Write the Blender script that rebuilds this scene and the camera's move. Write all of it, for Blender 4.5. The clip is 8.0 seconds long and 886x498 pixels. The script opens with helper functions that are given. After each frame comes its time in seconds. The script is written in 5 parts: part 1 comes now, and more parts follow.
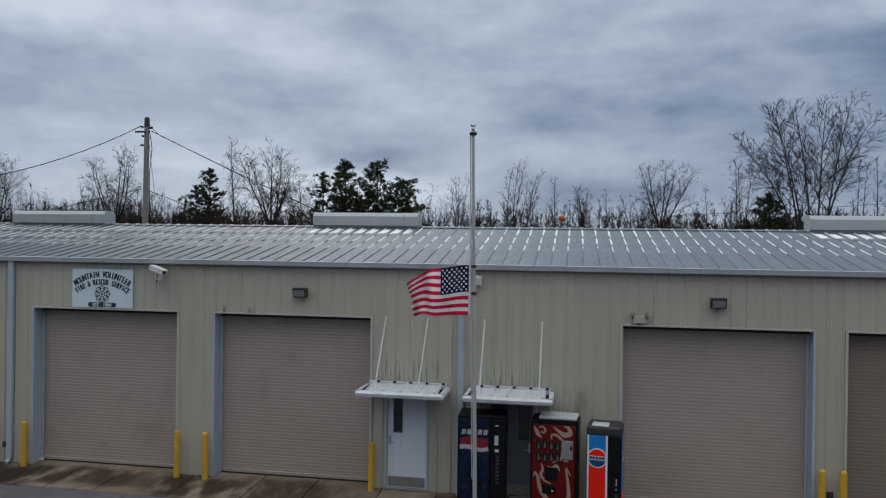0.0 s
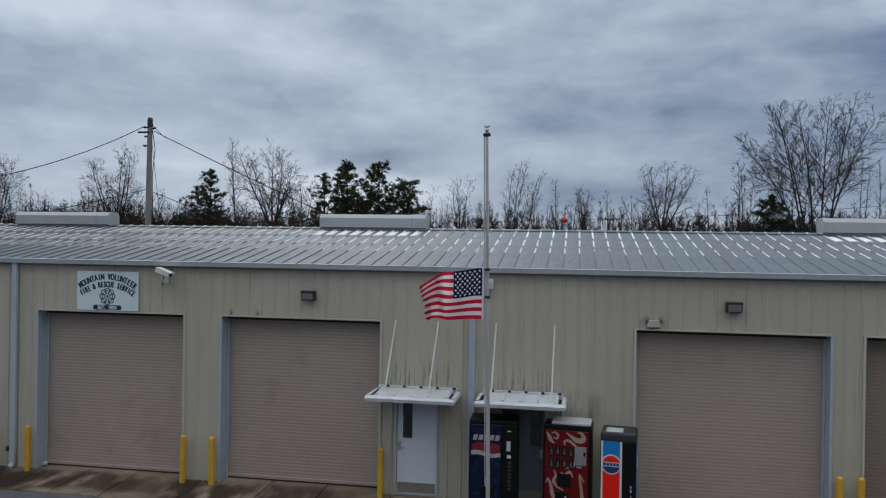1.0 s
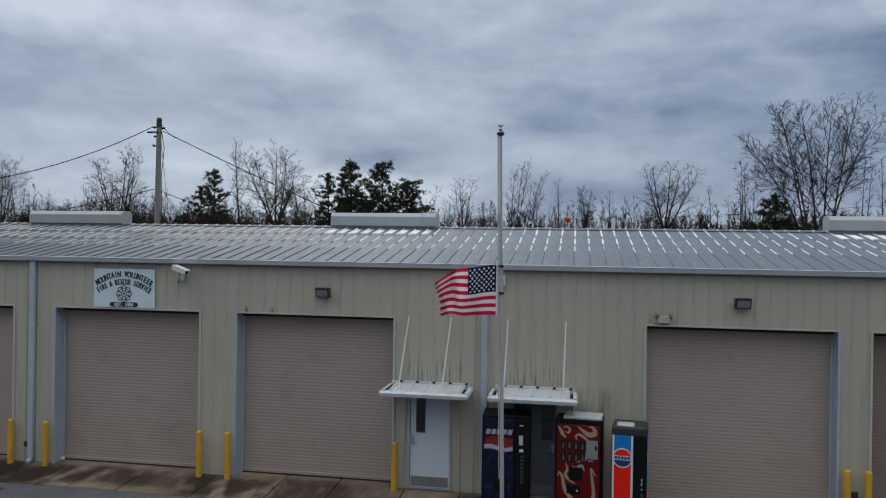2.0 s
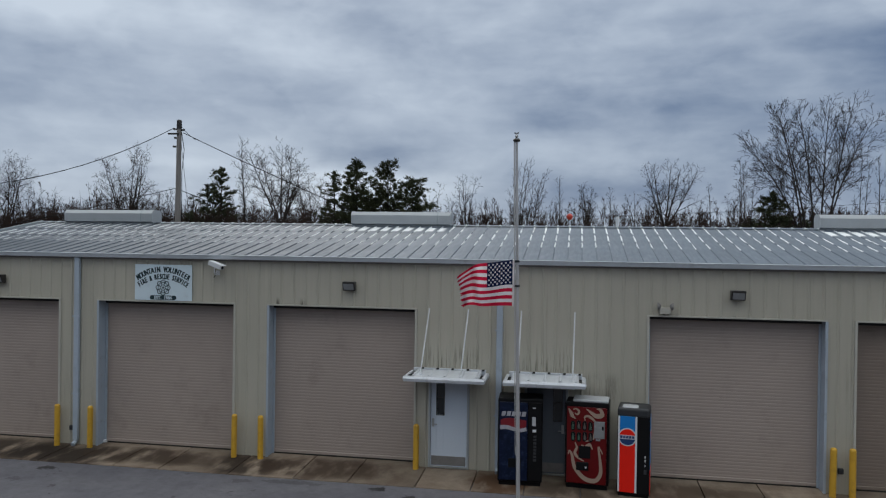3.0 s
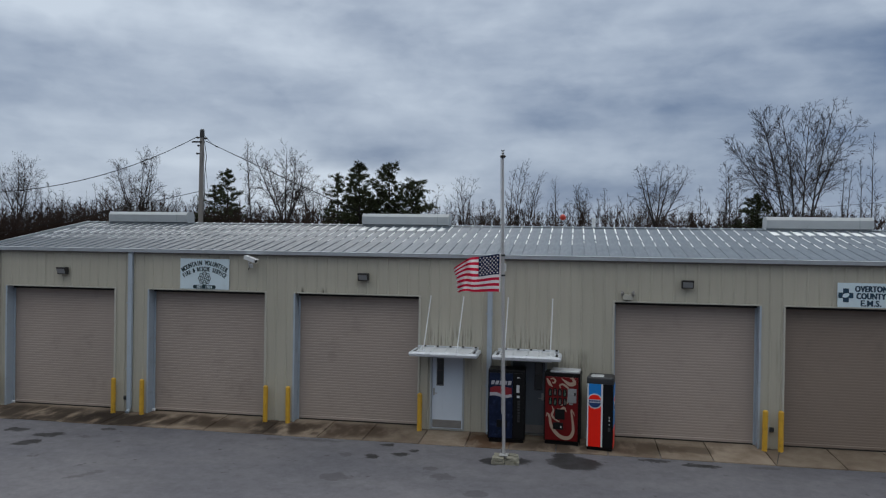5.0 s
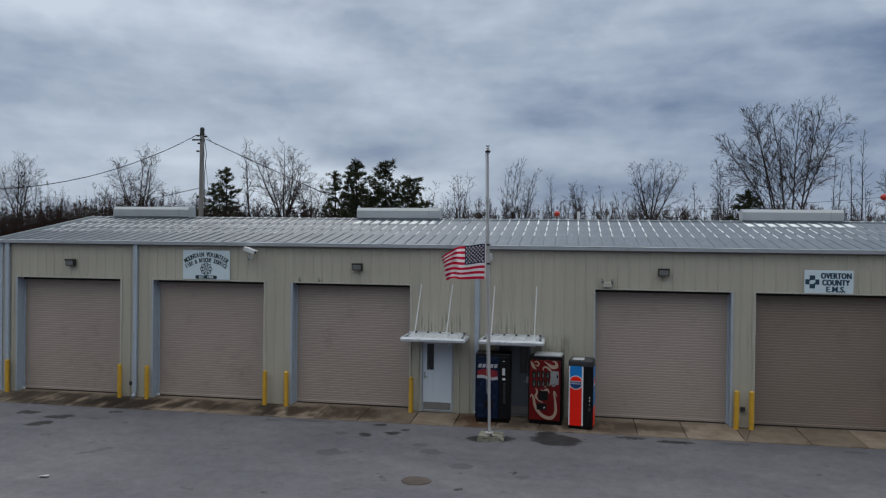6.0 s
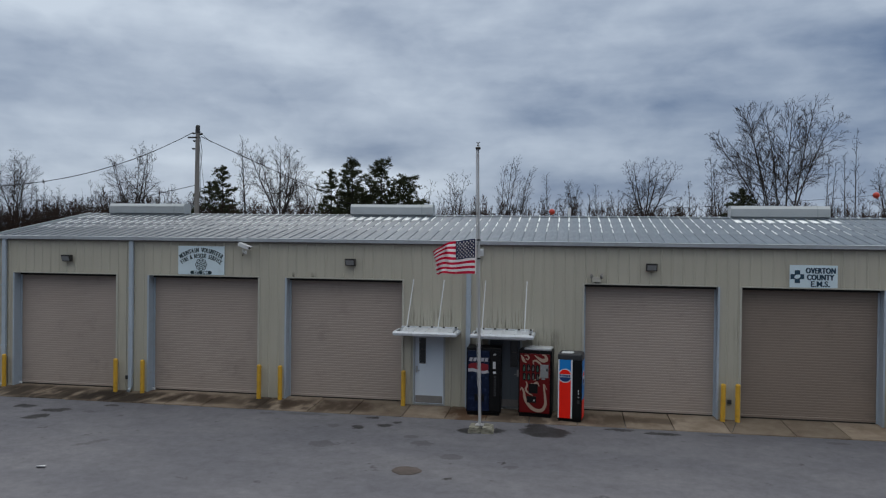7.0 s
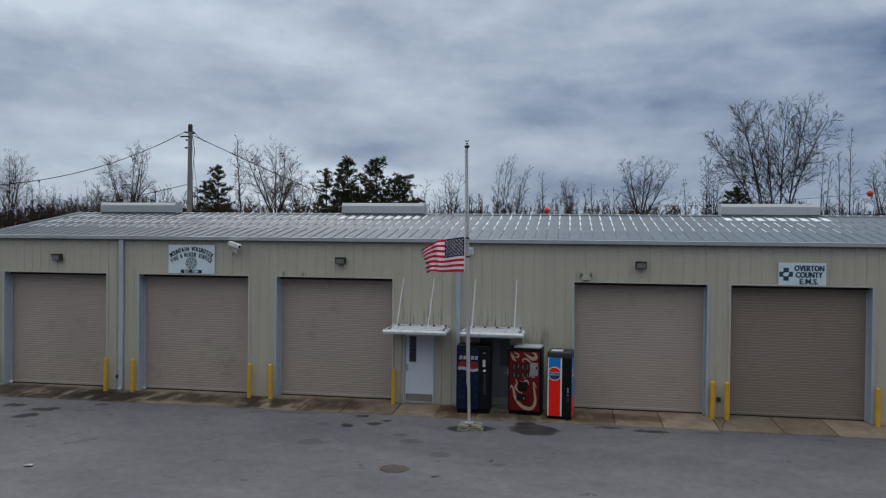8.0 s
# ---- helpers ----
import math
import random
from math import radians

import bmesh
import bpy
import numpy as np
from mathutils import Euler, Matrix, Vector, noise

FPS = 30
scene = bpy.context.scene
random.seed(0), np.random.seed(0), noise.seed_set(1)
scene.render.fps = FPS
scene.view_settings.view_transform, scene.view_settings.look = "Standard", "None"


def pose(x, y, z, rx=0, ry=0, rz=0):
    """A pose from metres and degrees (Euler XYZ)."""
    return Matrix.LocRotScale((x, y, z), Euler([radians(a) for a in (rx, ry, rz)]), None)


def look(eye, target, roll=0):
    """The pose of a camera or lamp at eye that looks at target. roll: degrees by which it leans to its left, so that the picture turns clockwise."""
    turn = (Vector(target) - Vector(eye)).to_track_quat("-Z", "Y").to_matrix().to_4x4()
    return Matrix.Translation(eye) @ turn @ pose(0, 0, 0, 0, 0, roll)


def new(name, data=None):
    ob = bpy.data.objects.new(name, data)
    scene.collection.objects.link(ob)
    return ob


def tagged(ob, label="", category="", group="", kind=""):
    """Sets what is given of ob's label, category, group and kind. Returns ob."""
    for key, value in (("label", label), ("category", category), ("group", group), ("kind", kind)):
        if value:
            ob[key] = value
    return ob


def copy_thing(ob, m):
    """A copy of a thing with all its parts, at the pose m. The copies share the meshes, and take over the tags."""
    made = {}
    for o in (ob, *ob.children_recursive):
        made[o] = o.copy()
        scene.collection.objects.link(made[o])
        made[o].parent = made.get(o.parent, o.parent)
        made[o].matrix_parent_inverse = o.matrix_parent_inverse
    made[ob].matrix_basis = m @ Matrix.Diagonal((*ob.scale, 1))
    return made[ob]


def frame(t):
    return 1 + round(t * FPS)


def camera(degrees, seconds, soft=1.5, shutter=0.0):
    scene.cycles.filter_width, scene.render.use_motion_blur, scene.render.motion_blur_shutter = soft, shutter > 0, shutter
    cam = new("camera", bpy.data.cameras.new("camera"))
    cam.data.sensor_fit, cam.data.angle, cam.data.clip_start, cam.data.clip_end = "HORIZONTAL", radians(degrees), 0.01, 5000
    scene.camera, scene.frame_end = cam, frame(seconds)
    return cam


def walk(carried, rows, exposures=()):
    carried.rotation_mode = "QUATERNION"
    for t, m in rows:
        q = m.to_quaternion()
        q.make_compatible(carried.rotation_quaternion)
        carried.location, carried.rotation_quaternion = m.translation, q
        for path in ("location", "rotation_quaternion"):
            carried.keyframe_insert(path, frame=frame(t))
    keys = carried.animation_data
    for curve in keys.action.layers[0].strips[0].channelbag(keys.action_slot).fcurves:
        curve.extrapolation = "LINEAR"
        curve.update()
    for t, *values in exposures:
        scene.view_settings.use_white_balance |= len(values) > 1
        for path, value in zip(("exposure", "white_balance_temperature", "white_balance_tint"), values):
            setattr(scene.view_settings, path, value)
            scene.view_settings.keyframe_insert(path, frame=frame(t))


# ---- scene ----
cam = camera(60.7, 8.0, soft=1.2)
PATH = [
    (0, (4.43, -16.244, 5.35), (4.084, -14.274, 5.343), 0.8),
    (0.5, (4.291, -16.141, 5.409), (3.944, -14.171, 5.405), 0.8),
    (1, (4.145, -16.061, 5.378), (3.801, -14.091, 5.374), 0.9),
    (1.5, (4.05, -16.079, 5.338), (3.704, -14.109, 5.337), 0.9),
    (3, (3.758, -17.745, 5.31), (3.411, -15.775, 5.298), 0.8),
    (3.5, (3.741, -18.574, 5.305), (3.395, -16.604, 5.294), 0.9),
    (4, (3.835, -19.423, 5.281), (3.491, -17.453, 5.272), 0.9),
    (4.5, (4.062, -20.29, 5.285), (3.718, -18.32, 5.275), 0.9),
    (6, (4.788, -22.187, 5.024), (4.448, -20.216, 5.008), 0.7),
    (6.5, (4.911, -22.362, 4.959), (4.574, -20.391, 4.942), 0.6),
    (7, (4.998, -22.478, 4.93), (4.666, -20.506, 4.911), 0.7),
    (7.5, (5.13, -22.487, 4.892), (4.802, -20.514, 4.874), 0.6),
    (8, (5.215, -22.45, 4.906), (4.89, -20.476, 4.885), 0.6),
]
walk(cam, [(t, look(eye, target, roll)) for t, eye, target, roll in PATH])

# ---- world and light ----
world = bpy.data.worlds.new("overcast_sky")
scene.world = world
world.use_nodes = True
SUN_AZ, SUN_EL = -23.0, 38.0


class Net:
    """Short hand for building a node tree."""

    def __init__(self, tree):
        self.tree = tree
        tree.nodes.clear()

    def add(self, kind, **props):
        n = self.tree.nodes.new(kind)
        for key, value in props.items():
            setattr(n, key, value)
        return n

    def put(self, sock, value):
        if isinstance(value, bpy.types.NodeSocket):
            self.tree.links.new(value, sock)
        elif isinstance(value, tuple) and len(value) == 3 and sock.type == "RGBA":
            sock.default_value = (*value, 1)
        else:
            sock.default_value = value

    def math(self, op, a, b=0.0, c=None, clamp=False):
        n = self.add("ShaderNodeMath", operation=op, use_clamp=clamp)
        self.put(n.inputs[0], a)
        self.put(n.inputs[1], b)
        if c is not None:
            self.put(n.inputs[2], c)
        return n.outputs[0]

    def vec(self, op, a, b=(0, 0, 0), out=0):
        n = self.add("ShaderNodeVectorMath", operation=op)
        self.put(n.inputs[0], a)
        self.put(n.inputs[1], b)
        return n.outputs[out]

    def noise(self, vector, scale, detail=4.0, rough=0.55, distort=0.0, colour=False):
        n = self.add("ShaderNodeTexNoise")
        self.put(n.inputs["Vector"], vector)
        n.inputs["Scale"].default_value = scale
        n.inputs["Detail"].default_value = detail
        n.inputs["Roughness"].default_value = rough
        n.inputs["Distortion"].default_value = distort
        return n.outputs["Color" if colour else "Fac"]

    def ramp(self, value, lo, hi, smooth=True, a=0.0, b=1.0):
        n = self.add("ShaderNodeMapRange", interpolation_type="SMOOTHSTEP" if smooth else "LINEAR")
        for i, v in enumerate((value, lo, hi, a, b)):
            self.put(n.inputs[i], v)
        return n.outputs[0]

    def mix(self, fac, a, b, how="MIX"):
        n = self.add("ShaderNodeMix", data_type="RGBA", blend_type=how)
        self.put(n.inputs[0], fac)
        self.put(n.inputs[6], a)
        self.put(n.inputs[7], b)
        return n.outputs[2]

    def xyz(self, vector):
        n = self.add("ShaderNodeSeparateXYZ")
        self.put(n.inputs[0], vector)
        return n.outputs

    def join(self, x, y, z):
        n = self.add("ShaderNodeCombineXYZ")
        for s, v in zip(n.inputs, (x, y, z)):
            self.put(s, v)
        return n.outputs[0]


def build_sky():
    k = Net(world.node_tree)
    way = k.add("ShaderNodeTexCoord").outputs["Generated"]
    x, y, z = k.xyz(way)
    heap = k.join(x, y, k.math("MULTIPLY", z, 2.0))
    curl = k.vec("SUBTRACT", k.noise(heap, 6.0, 4.0, 0.5, 0.0, True), (0.5, 0.5, 0.5))
    roll = k.vec("ADD", heap, k.vec("MULTIPLY", curl, (0.085, 0.085, 0.085)))
    mass = k.noise(roll, 5.5, 5.0, 0.5)
    tuft = k.noise(k.vec("ADD", roll, (3.7, 1.9, 6.0)), 17.0, 5.0, 0.5)
    veil = k.noise(k.vec("MULTIPLY", heap, (1.0, 1.0, 2.6)), 9.0, 4.0, 0.5)
    v = k.math("MULTIPLY", k.math("SUBTRACT", mass, 0.5), 0.95)
    v = k.math("ADD", v, k.math("MULTIPLY", k.math("SUBTRACT", tuft, 0.5), 0.55))
    v = k.math("ADD", v, k.math("MULTIPLY", k.math("SUBTRACT", veil, 0.5), 0.42))
    heapy = k.ramp(k.noise(k.vec("ADD", roll, (8.1, 4.4, 2.0)), 9.0, 5.0, 0.5), 0.44, 0.57)
    v = k.math("ADD", v, k.math("MULTIPLY", k.math("SUBTRACT", heapy, 0.5), 0.09))
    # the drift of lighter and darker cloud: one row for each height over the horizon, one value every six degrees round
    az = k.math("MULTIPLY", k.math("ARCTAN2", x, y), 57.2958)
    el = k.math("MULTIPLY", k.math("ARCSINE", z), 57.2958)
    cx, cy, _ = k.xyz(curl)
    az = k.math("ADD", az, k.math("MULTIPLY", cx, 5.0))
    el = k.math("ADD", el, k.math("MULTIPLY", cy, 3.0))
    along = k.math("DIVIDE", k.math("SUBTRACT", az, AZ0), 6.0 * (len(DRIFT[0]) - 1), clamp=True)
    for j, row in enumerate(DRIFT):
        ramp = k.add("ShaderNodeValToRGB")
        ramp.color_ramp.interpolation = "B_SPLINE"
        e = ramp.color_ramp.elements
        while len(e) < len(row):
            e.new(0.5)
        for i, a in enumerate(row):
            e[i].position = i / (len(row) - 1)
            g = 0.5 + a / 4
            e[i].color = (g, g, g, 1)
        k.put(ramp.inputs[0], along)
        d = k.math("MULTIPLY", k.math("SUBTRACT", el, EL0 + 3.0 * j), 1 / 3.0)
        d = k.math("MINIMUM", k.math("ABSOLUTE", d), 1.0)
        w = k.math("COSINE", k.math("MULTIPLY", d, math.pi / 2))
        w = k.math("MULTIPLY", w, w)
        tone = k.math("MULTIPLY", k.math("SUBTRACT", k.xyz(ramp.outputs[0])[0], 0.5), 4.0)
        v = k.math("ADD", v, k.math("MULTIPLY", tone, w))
    f = k.ramp(v, -0.78, 0.62, smooth=False)
    cloud = k.mix(f, (0.105, 0.165, 0.285), (0.572, 0.655, 0.760))
    # thin overcast is about three times as bright overhead as near the horizon
    high = k.ramp(z, 0.30, 0.85, a=1.0, b=ZENITH)
    cloud = k.mix(1.0, cloud, k.join(k.math("MULTIPLY", high, k.ramp(z, 0.30, 0.7, a=1.0, b=1.16)), high, k.math("MULTIPLY", high, k.ramp(z, 0.30, 0.7, a=1.0, b=0.80))), "MULTIPLY")
    sky = k.add("ShaderNodeTexSky", sky_type="NISHITA", sun_disc=False)
    sky.sun_elevation, sky.sun_rotation = radians(SUN_EL), radians(SUN_AZ)
    clear = k.mix(1.0, sky.outputs[0], (0.06, 0.06, 0.06), "MULTIPLY")
    out = k.mix(0.94, clear, cloud)
    bg = k.add("ShaderNodeBackground")
    k.put(bg.inputs[0], out)
    bg.inputs[1].default_value = 1.0
    k.put(k.add("ShaderNodeOutputWorld").inputs[0], bg.outputs[0])


ZENITH = 3.15
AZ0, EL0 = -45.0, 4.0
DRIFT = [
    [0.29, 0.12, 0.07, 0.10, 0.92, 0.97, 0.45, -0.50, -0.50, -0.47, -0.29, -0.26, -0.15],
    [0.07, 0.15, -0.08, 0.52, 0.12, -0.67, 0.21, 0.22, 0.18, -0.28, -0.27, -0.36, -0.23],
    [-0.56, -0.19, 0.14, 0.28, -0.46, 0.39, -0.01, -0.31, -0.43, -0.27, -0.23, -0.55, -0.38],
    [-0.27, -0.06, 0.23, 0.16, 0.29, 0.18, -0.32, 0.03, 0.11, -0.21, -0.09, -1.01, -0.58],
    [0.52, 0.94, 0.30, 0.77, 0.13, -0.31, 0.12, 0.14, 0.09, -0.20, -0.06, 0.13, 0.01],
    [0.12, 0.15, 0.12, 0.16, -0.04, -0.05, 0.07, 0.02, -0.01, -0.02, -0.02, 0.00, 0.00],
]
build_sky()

sun = new("sun", bpy.data.lights.new("sun", "SUN"))
sun.data.energy, sun.data.angle, sun.data.color = 0.6, radians(30), (1.0, 0.97, 0.93)
sd = Vector((math.sin(radians(SUN_AZ)) * math.cos(radians(SUN_EL)), math.cos(radians(SUN_AZ)) * math.cos(radians(SUN_EL)), math.sin(radians(SUN_EL))))
sun.matrix_world = look(sd * 80, (0, 0, 0))


# ---- materials ----
def surface(name, colour, rough=0.6, metal=0.0, vary=0.12, big=0.7, small=25.0, bump=0.1, depth=0.004, dirt=None, dirt_amount=0.0, rand=0.0, stretch=(1, 1, 1), spec=0.5):
    """A plain painted, metal or mineral surface: tone varies at two scales, with dirt and fine relief."""
    m = bpy.data.materials.new(name)
    m.use_nodes = True
    k = Net(m.node_tree)
    where = k.vec("MULTIPLY", k.add("ShaderNodeNewGeometry").outputs["Position"], stretch)
    n1 = k.noise(where, big, 4.0)
    n2 = k.noise(where, small, 5.0, 0.65)
    tone = k.math("ADD", k.math("MULTIPLY", k.math("SUBTRACT", n1, 0.5), 2.4 * vary), k.math("MULTIPLY", k.math("SUBTRACT", n2, 0.5), 1.2 * vary))
    if rand:
        r = k.add("ShaderNodeObjectInfo").outputs["Random"]
        tone = k.math("ADD", tone, k.math("MULTIPLY", k.math("SUBTRACT", r, 0.5), rand))
    tone = k.math("ADD", tone, 1.0)
    col = k.mix(1.0, colour, k.join(tone, tone, tone), "MULTIPLY")
    if dirt:
        d = k.ramp(k.noise(where, big * 2.3, 6.0, 0.65), 0.62 - dirt_amount * 0.25, 0.80)
        col = k.mix(k.math("MULTIPLY", d, dirt_amount), col, dirt)
    p = k.add("ShaderNodeBsdfPrincipled")
    k.put(p.inputs["Base Color"], col)
    k.put(p.inputs["Roughness"], k.math("ADD", k.math("MULTIPLY", k.math("SUBTRACT", n1, 0.5), 0.3), rough, clamp=True))
    p.inputs["Metallic"].default_value = metal
    p.inputs["Specular IOR Level"].default_value = spec
    if bump:
        b = k.add("ShaderNodeBump")
        b.inputs["Strength"].default_value, b.inputs["Distance"].default_value = bump, depth
        k.put(b.inputs["Height"], n2)
        k.put(p.inputs["Normal"], b.outputs[0])
    k.put(k.add("ShaderNodeOutputMaterial").inputs[0], p.outputs[0])
    return m


def wall_paint():
    """Tan baked enamel on ribbed steel, with rain streaks and mildew where water drips."""
    m = bpy.data.materials.new("tan_wall_paint")
    m.use_nodes = True
    k = Net(m.node_tree)
    pos = k.add("ShaderNodeNewGeometry").outputs["Position"]
    x, y, z = k.xyz(pos)
    n1 = k.noise(pos, 0.5, 4.0)
    streak = k.noise(k.vec("MULTIPLY", pos, (9.0, 9.0, 0.45)), 1.0, 5.0, 0.6)
    fine = k.noise(k.vec("MULTIPLY", pos, (40.0, 40.0, 4.0)), 1.0, 4.0, 0.6)
    tone = k.math("ADD", 1.0, k.math("ADD", k.math("MULTIPLY", k.math("SUBTRACT", n1, 0.5), 0.16), k.math("MULTIPLY", k.math("SUBTRACT", streak, 0.5), 0.16)))
    r = k.add("ShaderNodeObjectInfo").outputs["Random"]
    tone = k.math("ADD", tone, k.math("MULTIPLY", k.math("SUBTRACT", r, 0.5), 0.07))
    col = k.mix(1.0, (0.443, 0.423, 0.354), k.join(tone, tone, tone), "MULTIPLY")
    # mildew drips over the two canopies
    drip = k.noise(k.vec("MULTIPLY", pos, (13.0, 1.0, 0.8)), 1.0, 5.0, 0.65)
    for x0, x1 in ((0.05, 1.75), (2.3, 3.95)):
        inx = k.math("MULTIPLY", k.ramp(x, x0, x0 + 0.35), k.ramp(x, x1, x1 - 0.35))
        inz = k.math("MULTIPLY", k.ramp(z, 2.35, 2.42), k.ramp(z, 3.15, 2.45))
        f = k.math("MULTIPLY", k.math("MULTIPLY", inx, inz), k.ramp(drip, 0.47, 0.64))
        col = k.mix(k.math("MULTIPLY", f, 0.8), col, (0.085, 0.08, 0.055))
    inx = k.math("MULTIPLY", k.ramp(x, 3.95, 4.1), k.ramp(x, 4.95, 4.5))
    inz = k.math("MULTIPLY", k.ramp(z, 1.5, 1.9), k.ramp(z, 2.5, 2.2))
    f = k.math("MULTIPLY", k.math("MULTIPLY", inx, inz), k.ramp(drip, 0.44, 0.62))
    col = k.mix(k.math("MULTIPLY", f, 0.6), col, (0.085, 0.08, 0.06))
    for x0, x1 in ((-3.62, -3.38), (-3.0, -2.72), (5.6, 5.95)):
        inx = k.math("MULTIPLY", k.ramp(x, x0, x0 + 0.1), k.ramp(x, x1, x1 - 0.1))
        f = k.math("MULTIPLY", k.math("MULTIPLY", inx, k.ramp(z, 3.98, 3.80)), k.ramp(drip, 0.42, 0.58))
        col = k.mix(k.math("MULTIPLY", f, 0.8), col, (0.05, 0.045, 0.03))
    # long faint rain streaks
    f = k.math("MULTIPLY", k.ramp(k.noise(k.vec("MULTIPLY", pos, (6.0, 1.0, 0.25)), 1.0, 5.0, 0.65), 0.56, 0.75), 0.35)
    col = k.mix(f, col, (0.17, 0.155, 0.115))
    p = k.add("ShaderNodeBsdfPrincipled")
    k.put(p.inputs["Base Color"], col)
    k.put(p.inputs["Roughness"], k.ramp(fine, 0.3, 0.7, a=0.42, b=0.58))
    b = k.add("ShaderNodeBump")
    b.inputs["Strength"].default_value, b.inputs["Distance"].default_value = 0.12, 0.01
    k.put(b.inputs["Height"], n1)
    k.put(p.inputs["Normal"], b.outputs[0])
    k.put(k.add("ShaderNodeOutputMaterial").inputs[0], p.outputs[0])
    return m


SEAM = 0.343


def roof_metal():
    """Weathered zinc-aluminium roofing; sky reflections beside the seams, between the purlins, are put into the colour.
    """
    m = bpy.data.materials.new("galvanised_roof")
    m.use_nodes = True
    k = Net(m.node_tree)
    pos = k.add("ShaderNodeNewGeometry").outputs["Position"]
    x, y, z = k.xyz(pos)
    n1 = k.noise(pos, 0.8, 4.0)
    n2 = k.noise(k.vec("MULTIPLY", pos, (14.0, 2.0, 2.0)), 1.0, 5.0, 0.65)
    r = k.add("ShaderNodeObjectInfo").outputs["Random"]
    tone = k.math("ADD", 1.0, k.math("ADD", k.math("MULTIPLY", k.math("SUBTRACT", n1, 0.5), 0.3), k.math("MULTIPLY", k.math("SUBTRACT", n2, 0.5), 0.22)))
    tone = k.math("ADD", tone, k.math("MULTIPLY", k.math("SUBTRACT", r, 0.5), 0.10))
    # darker to the left: weaker sky reflection at that view angle, put into colour
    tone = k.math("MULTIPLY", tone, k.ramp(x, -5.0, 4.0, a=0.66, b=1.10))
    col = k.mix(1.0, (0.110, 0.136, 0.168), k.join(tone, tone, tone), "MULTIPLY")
    u = k.math("SUBTRACT", k.math("FRACT", k.math("DIVIDE", k.math("ADD", x, 13.95), SEAM)), 0.0)
    wob = k.math("MULTIPLY", k.math("SUBTRACT", k.noise(pos, 2.3, 3.0), 0.5), 0.14)
    uw = k.math("ADD", u, wob)
    # mask of the sky glints painted along each seam, stronger to the right
    bare = None
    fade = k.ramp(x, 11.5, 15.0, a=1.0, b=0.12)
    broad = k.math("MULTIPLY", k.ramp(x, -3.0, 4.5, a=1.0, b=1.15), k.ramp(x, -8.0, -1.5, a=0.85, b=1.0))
    for y0, y1, wide, amount in ((3.7, 4.8, 0.10, 1.0), (2.5, 3.45, 0.09, 1.0), (1.5, 2.3, 0.075, 0.85)):
        yy = k.math("ADD", y, k.math("MULTIPLY", k.math("SUBTRACT", r, 0.5), 0.14))
        band = k.math("MULTIPLY", k.ramp(yy, y0, y0 + 0.10), k.ramp(yy, y1, y1 - 0.10))
        band = k.math("MULTIPLY", band, k.math("MULTIPLY", k.ramp(uw, -0.02, 0.02), k.ramp(uw, k.math("ADD", k.math("MULTIPLY", broad, wide), 0.04), k.math("MULTIPLY", broad, wide))))
        band = k.math("MULTIPLY", k.math("MULTIPLY", band, amount), fade)
        bare = band if bare is None else k.math("MAXIMUM", bare, band)
    keep = k.ramp(k.noise(k.vec("ADD", pos, (3.0, 0.0, 0.0)), 0.35, 3.0), 0.30, 0.42)
    f = k.math("MULTIPLY", bare, keep)
    # broad pale patches below two vents, also painted sky reflection
    for x0, x1 in ((-3.2, 0.1), (10.2, 13.9)):
        under = k.math("MULTIPLY", k.math("MULTIPLY", k.ramp(x, x0, x0 + 0.3), k.ramp(x, x1, x1 - 0.3)), k.math("MULTIPLY", k.ramp(y, 3.75, 4.0), k.ramp(y, 4.6, 4.5)))
        f = k.math("MAXIMUM", f, k.math("MULTIPLY", under, k.ramp(k.math("ADD", u, wob), 0.72, 0.5)))
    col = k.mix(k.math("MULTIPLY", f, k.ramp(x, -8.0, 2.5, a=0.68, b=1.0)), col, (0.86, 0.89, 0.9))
    p = k.add("ShaderNodeBsdfPrincipled")
    k.put(p.inputs["Base Color"], col)
    k.put(p.inputs["Metallic"], k.math("SUBTRACT", 0.22, k.math("MULTIPLY", f, 0.2)))
    k.put(p.inputs["Roughness"], k.ramp(n2, 0.3, 0.7, a=0.42, b=0.56))
    p.inputs["Specular IOR Level"].default_value = 0.12
    b = k.add("ShaderNodeBump")
    b.inputs["Strength"].default_value, b.inputs["Distance"].default_value = 0.25, 0.02
    k.put(b.inputs["Height"], k.noise(k.vec("MULTIPLY", pos, (3.0, 1.0, 1.0)), 1.0, 3.0))
    k.put(p.inputs["Normal"], b.outputs[0])
    k.put(k.add("ShaderNodeOutputMaterial").inputs[0], p.outputs[0])
    return m


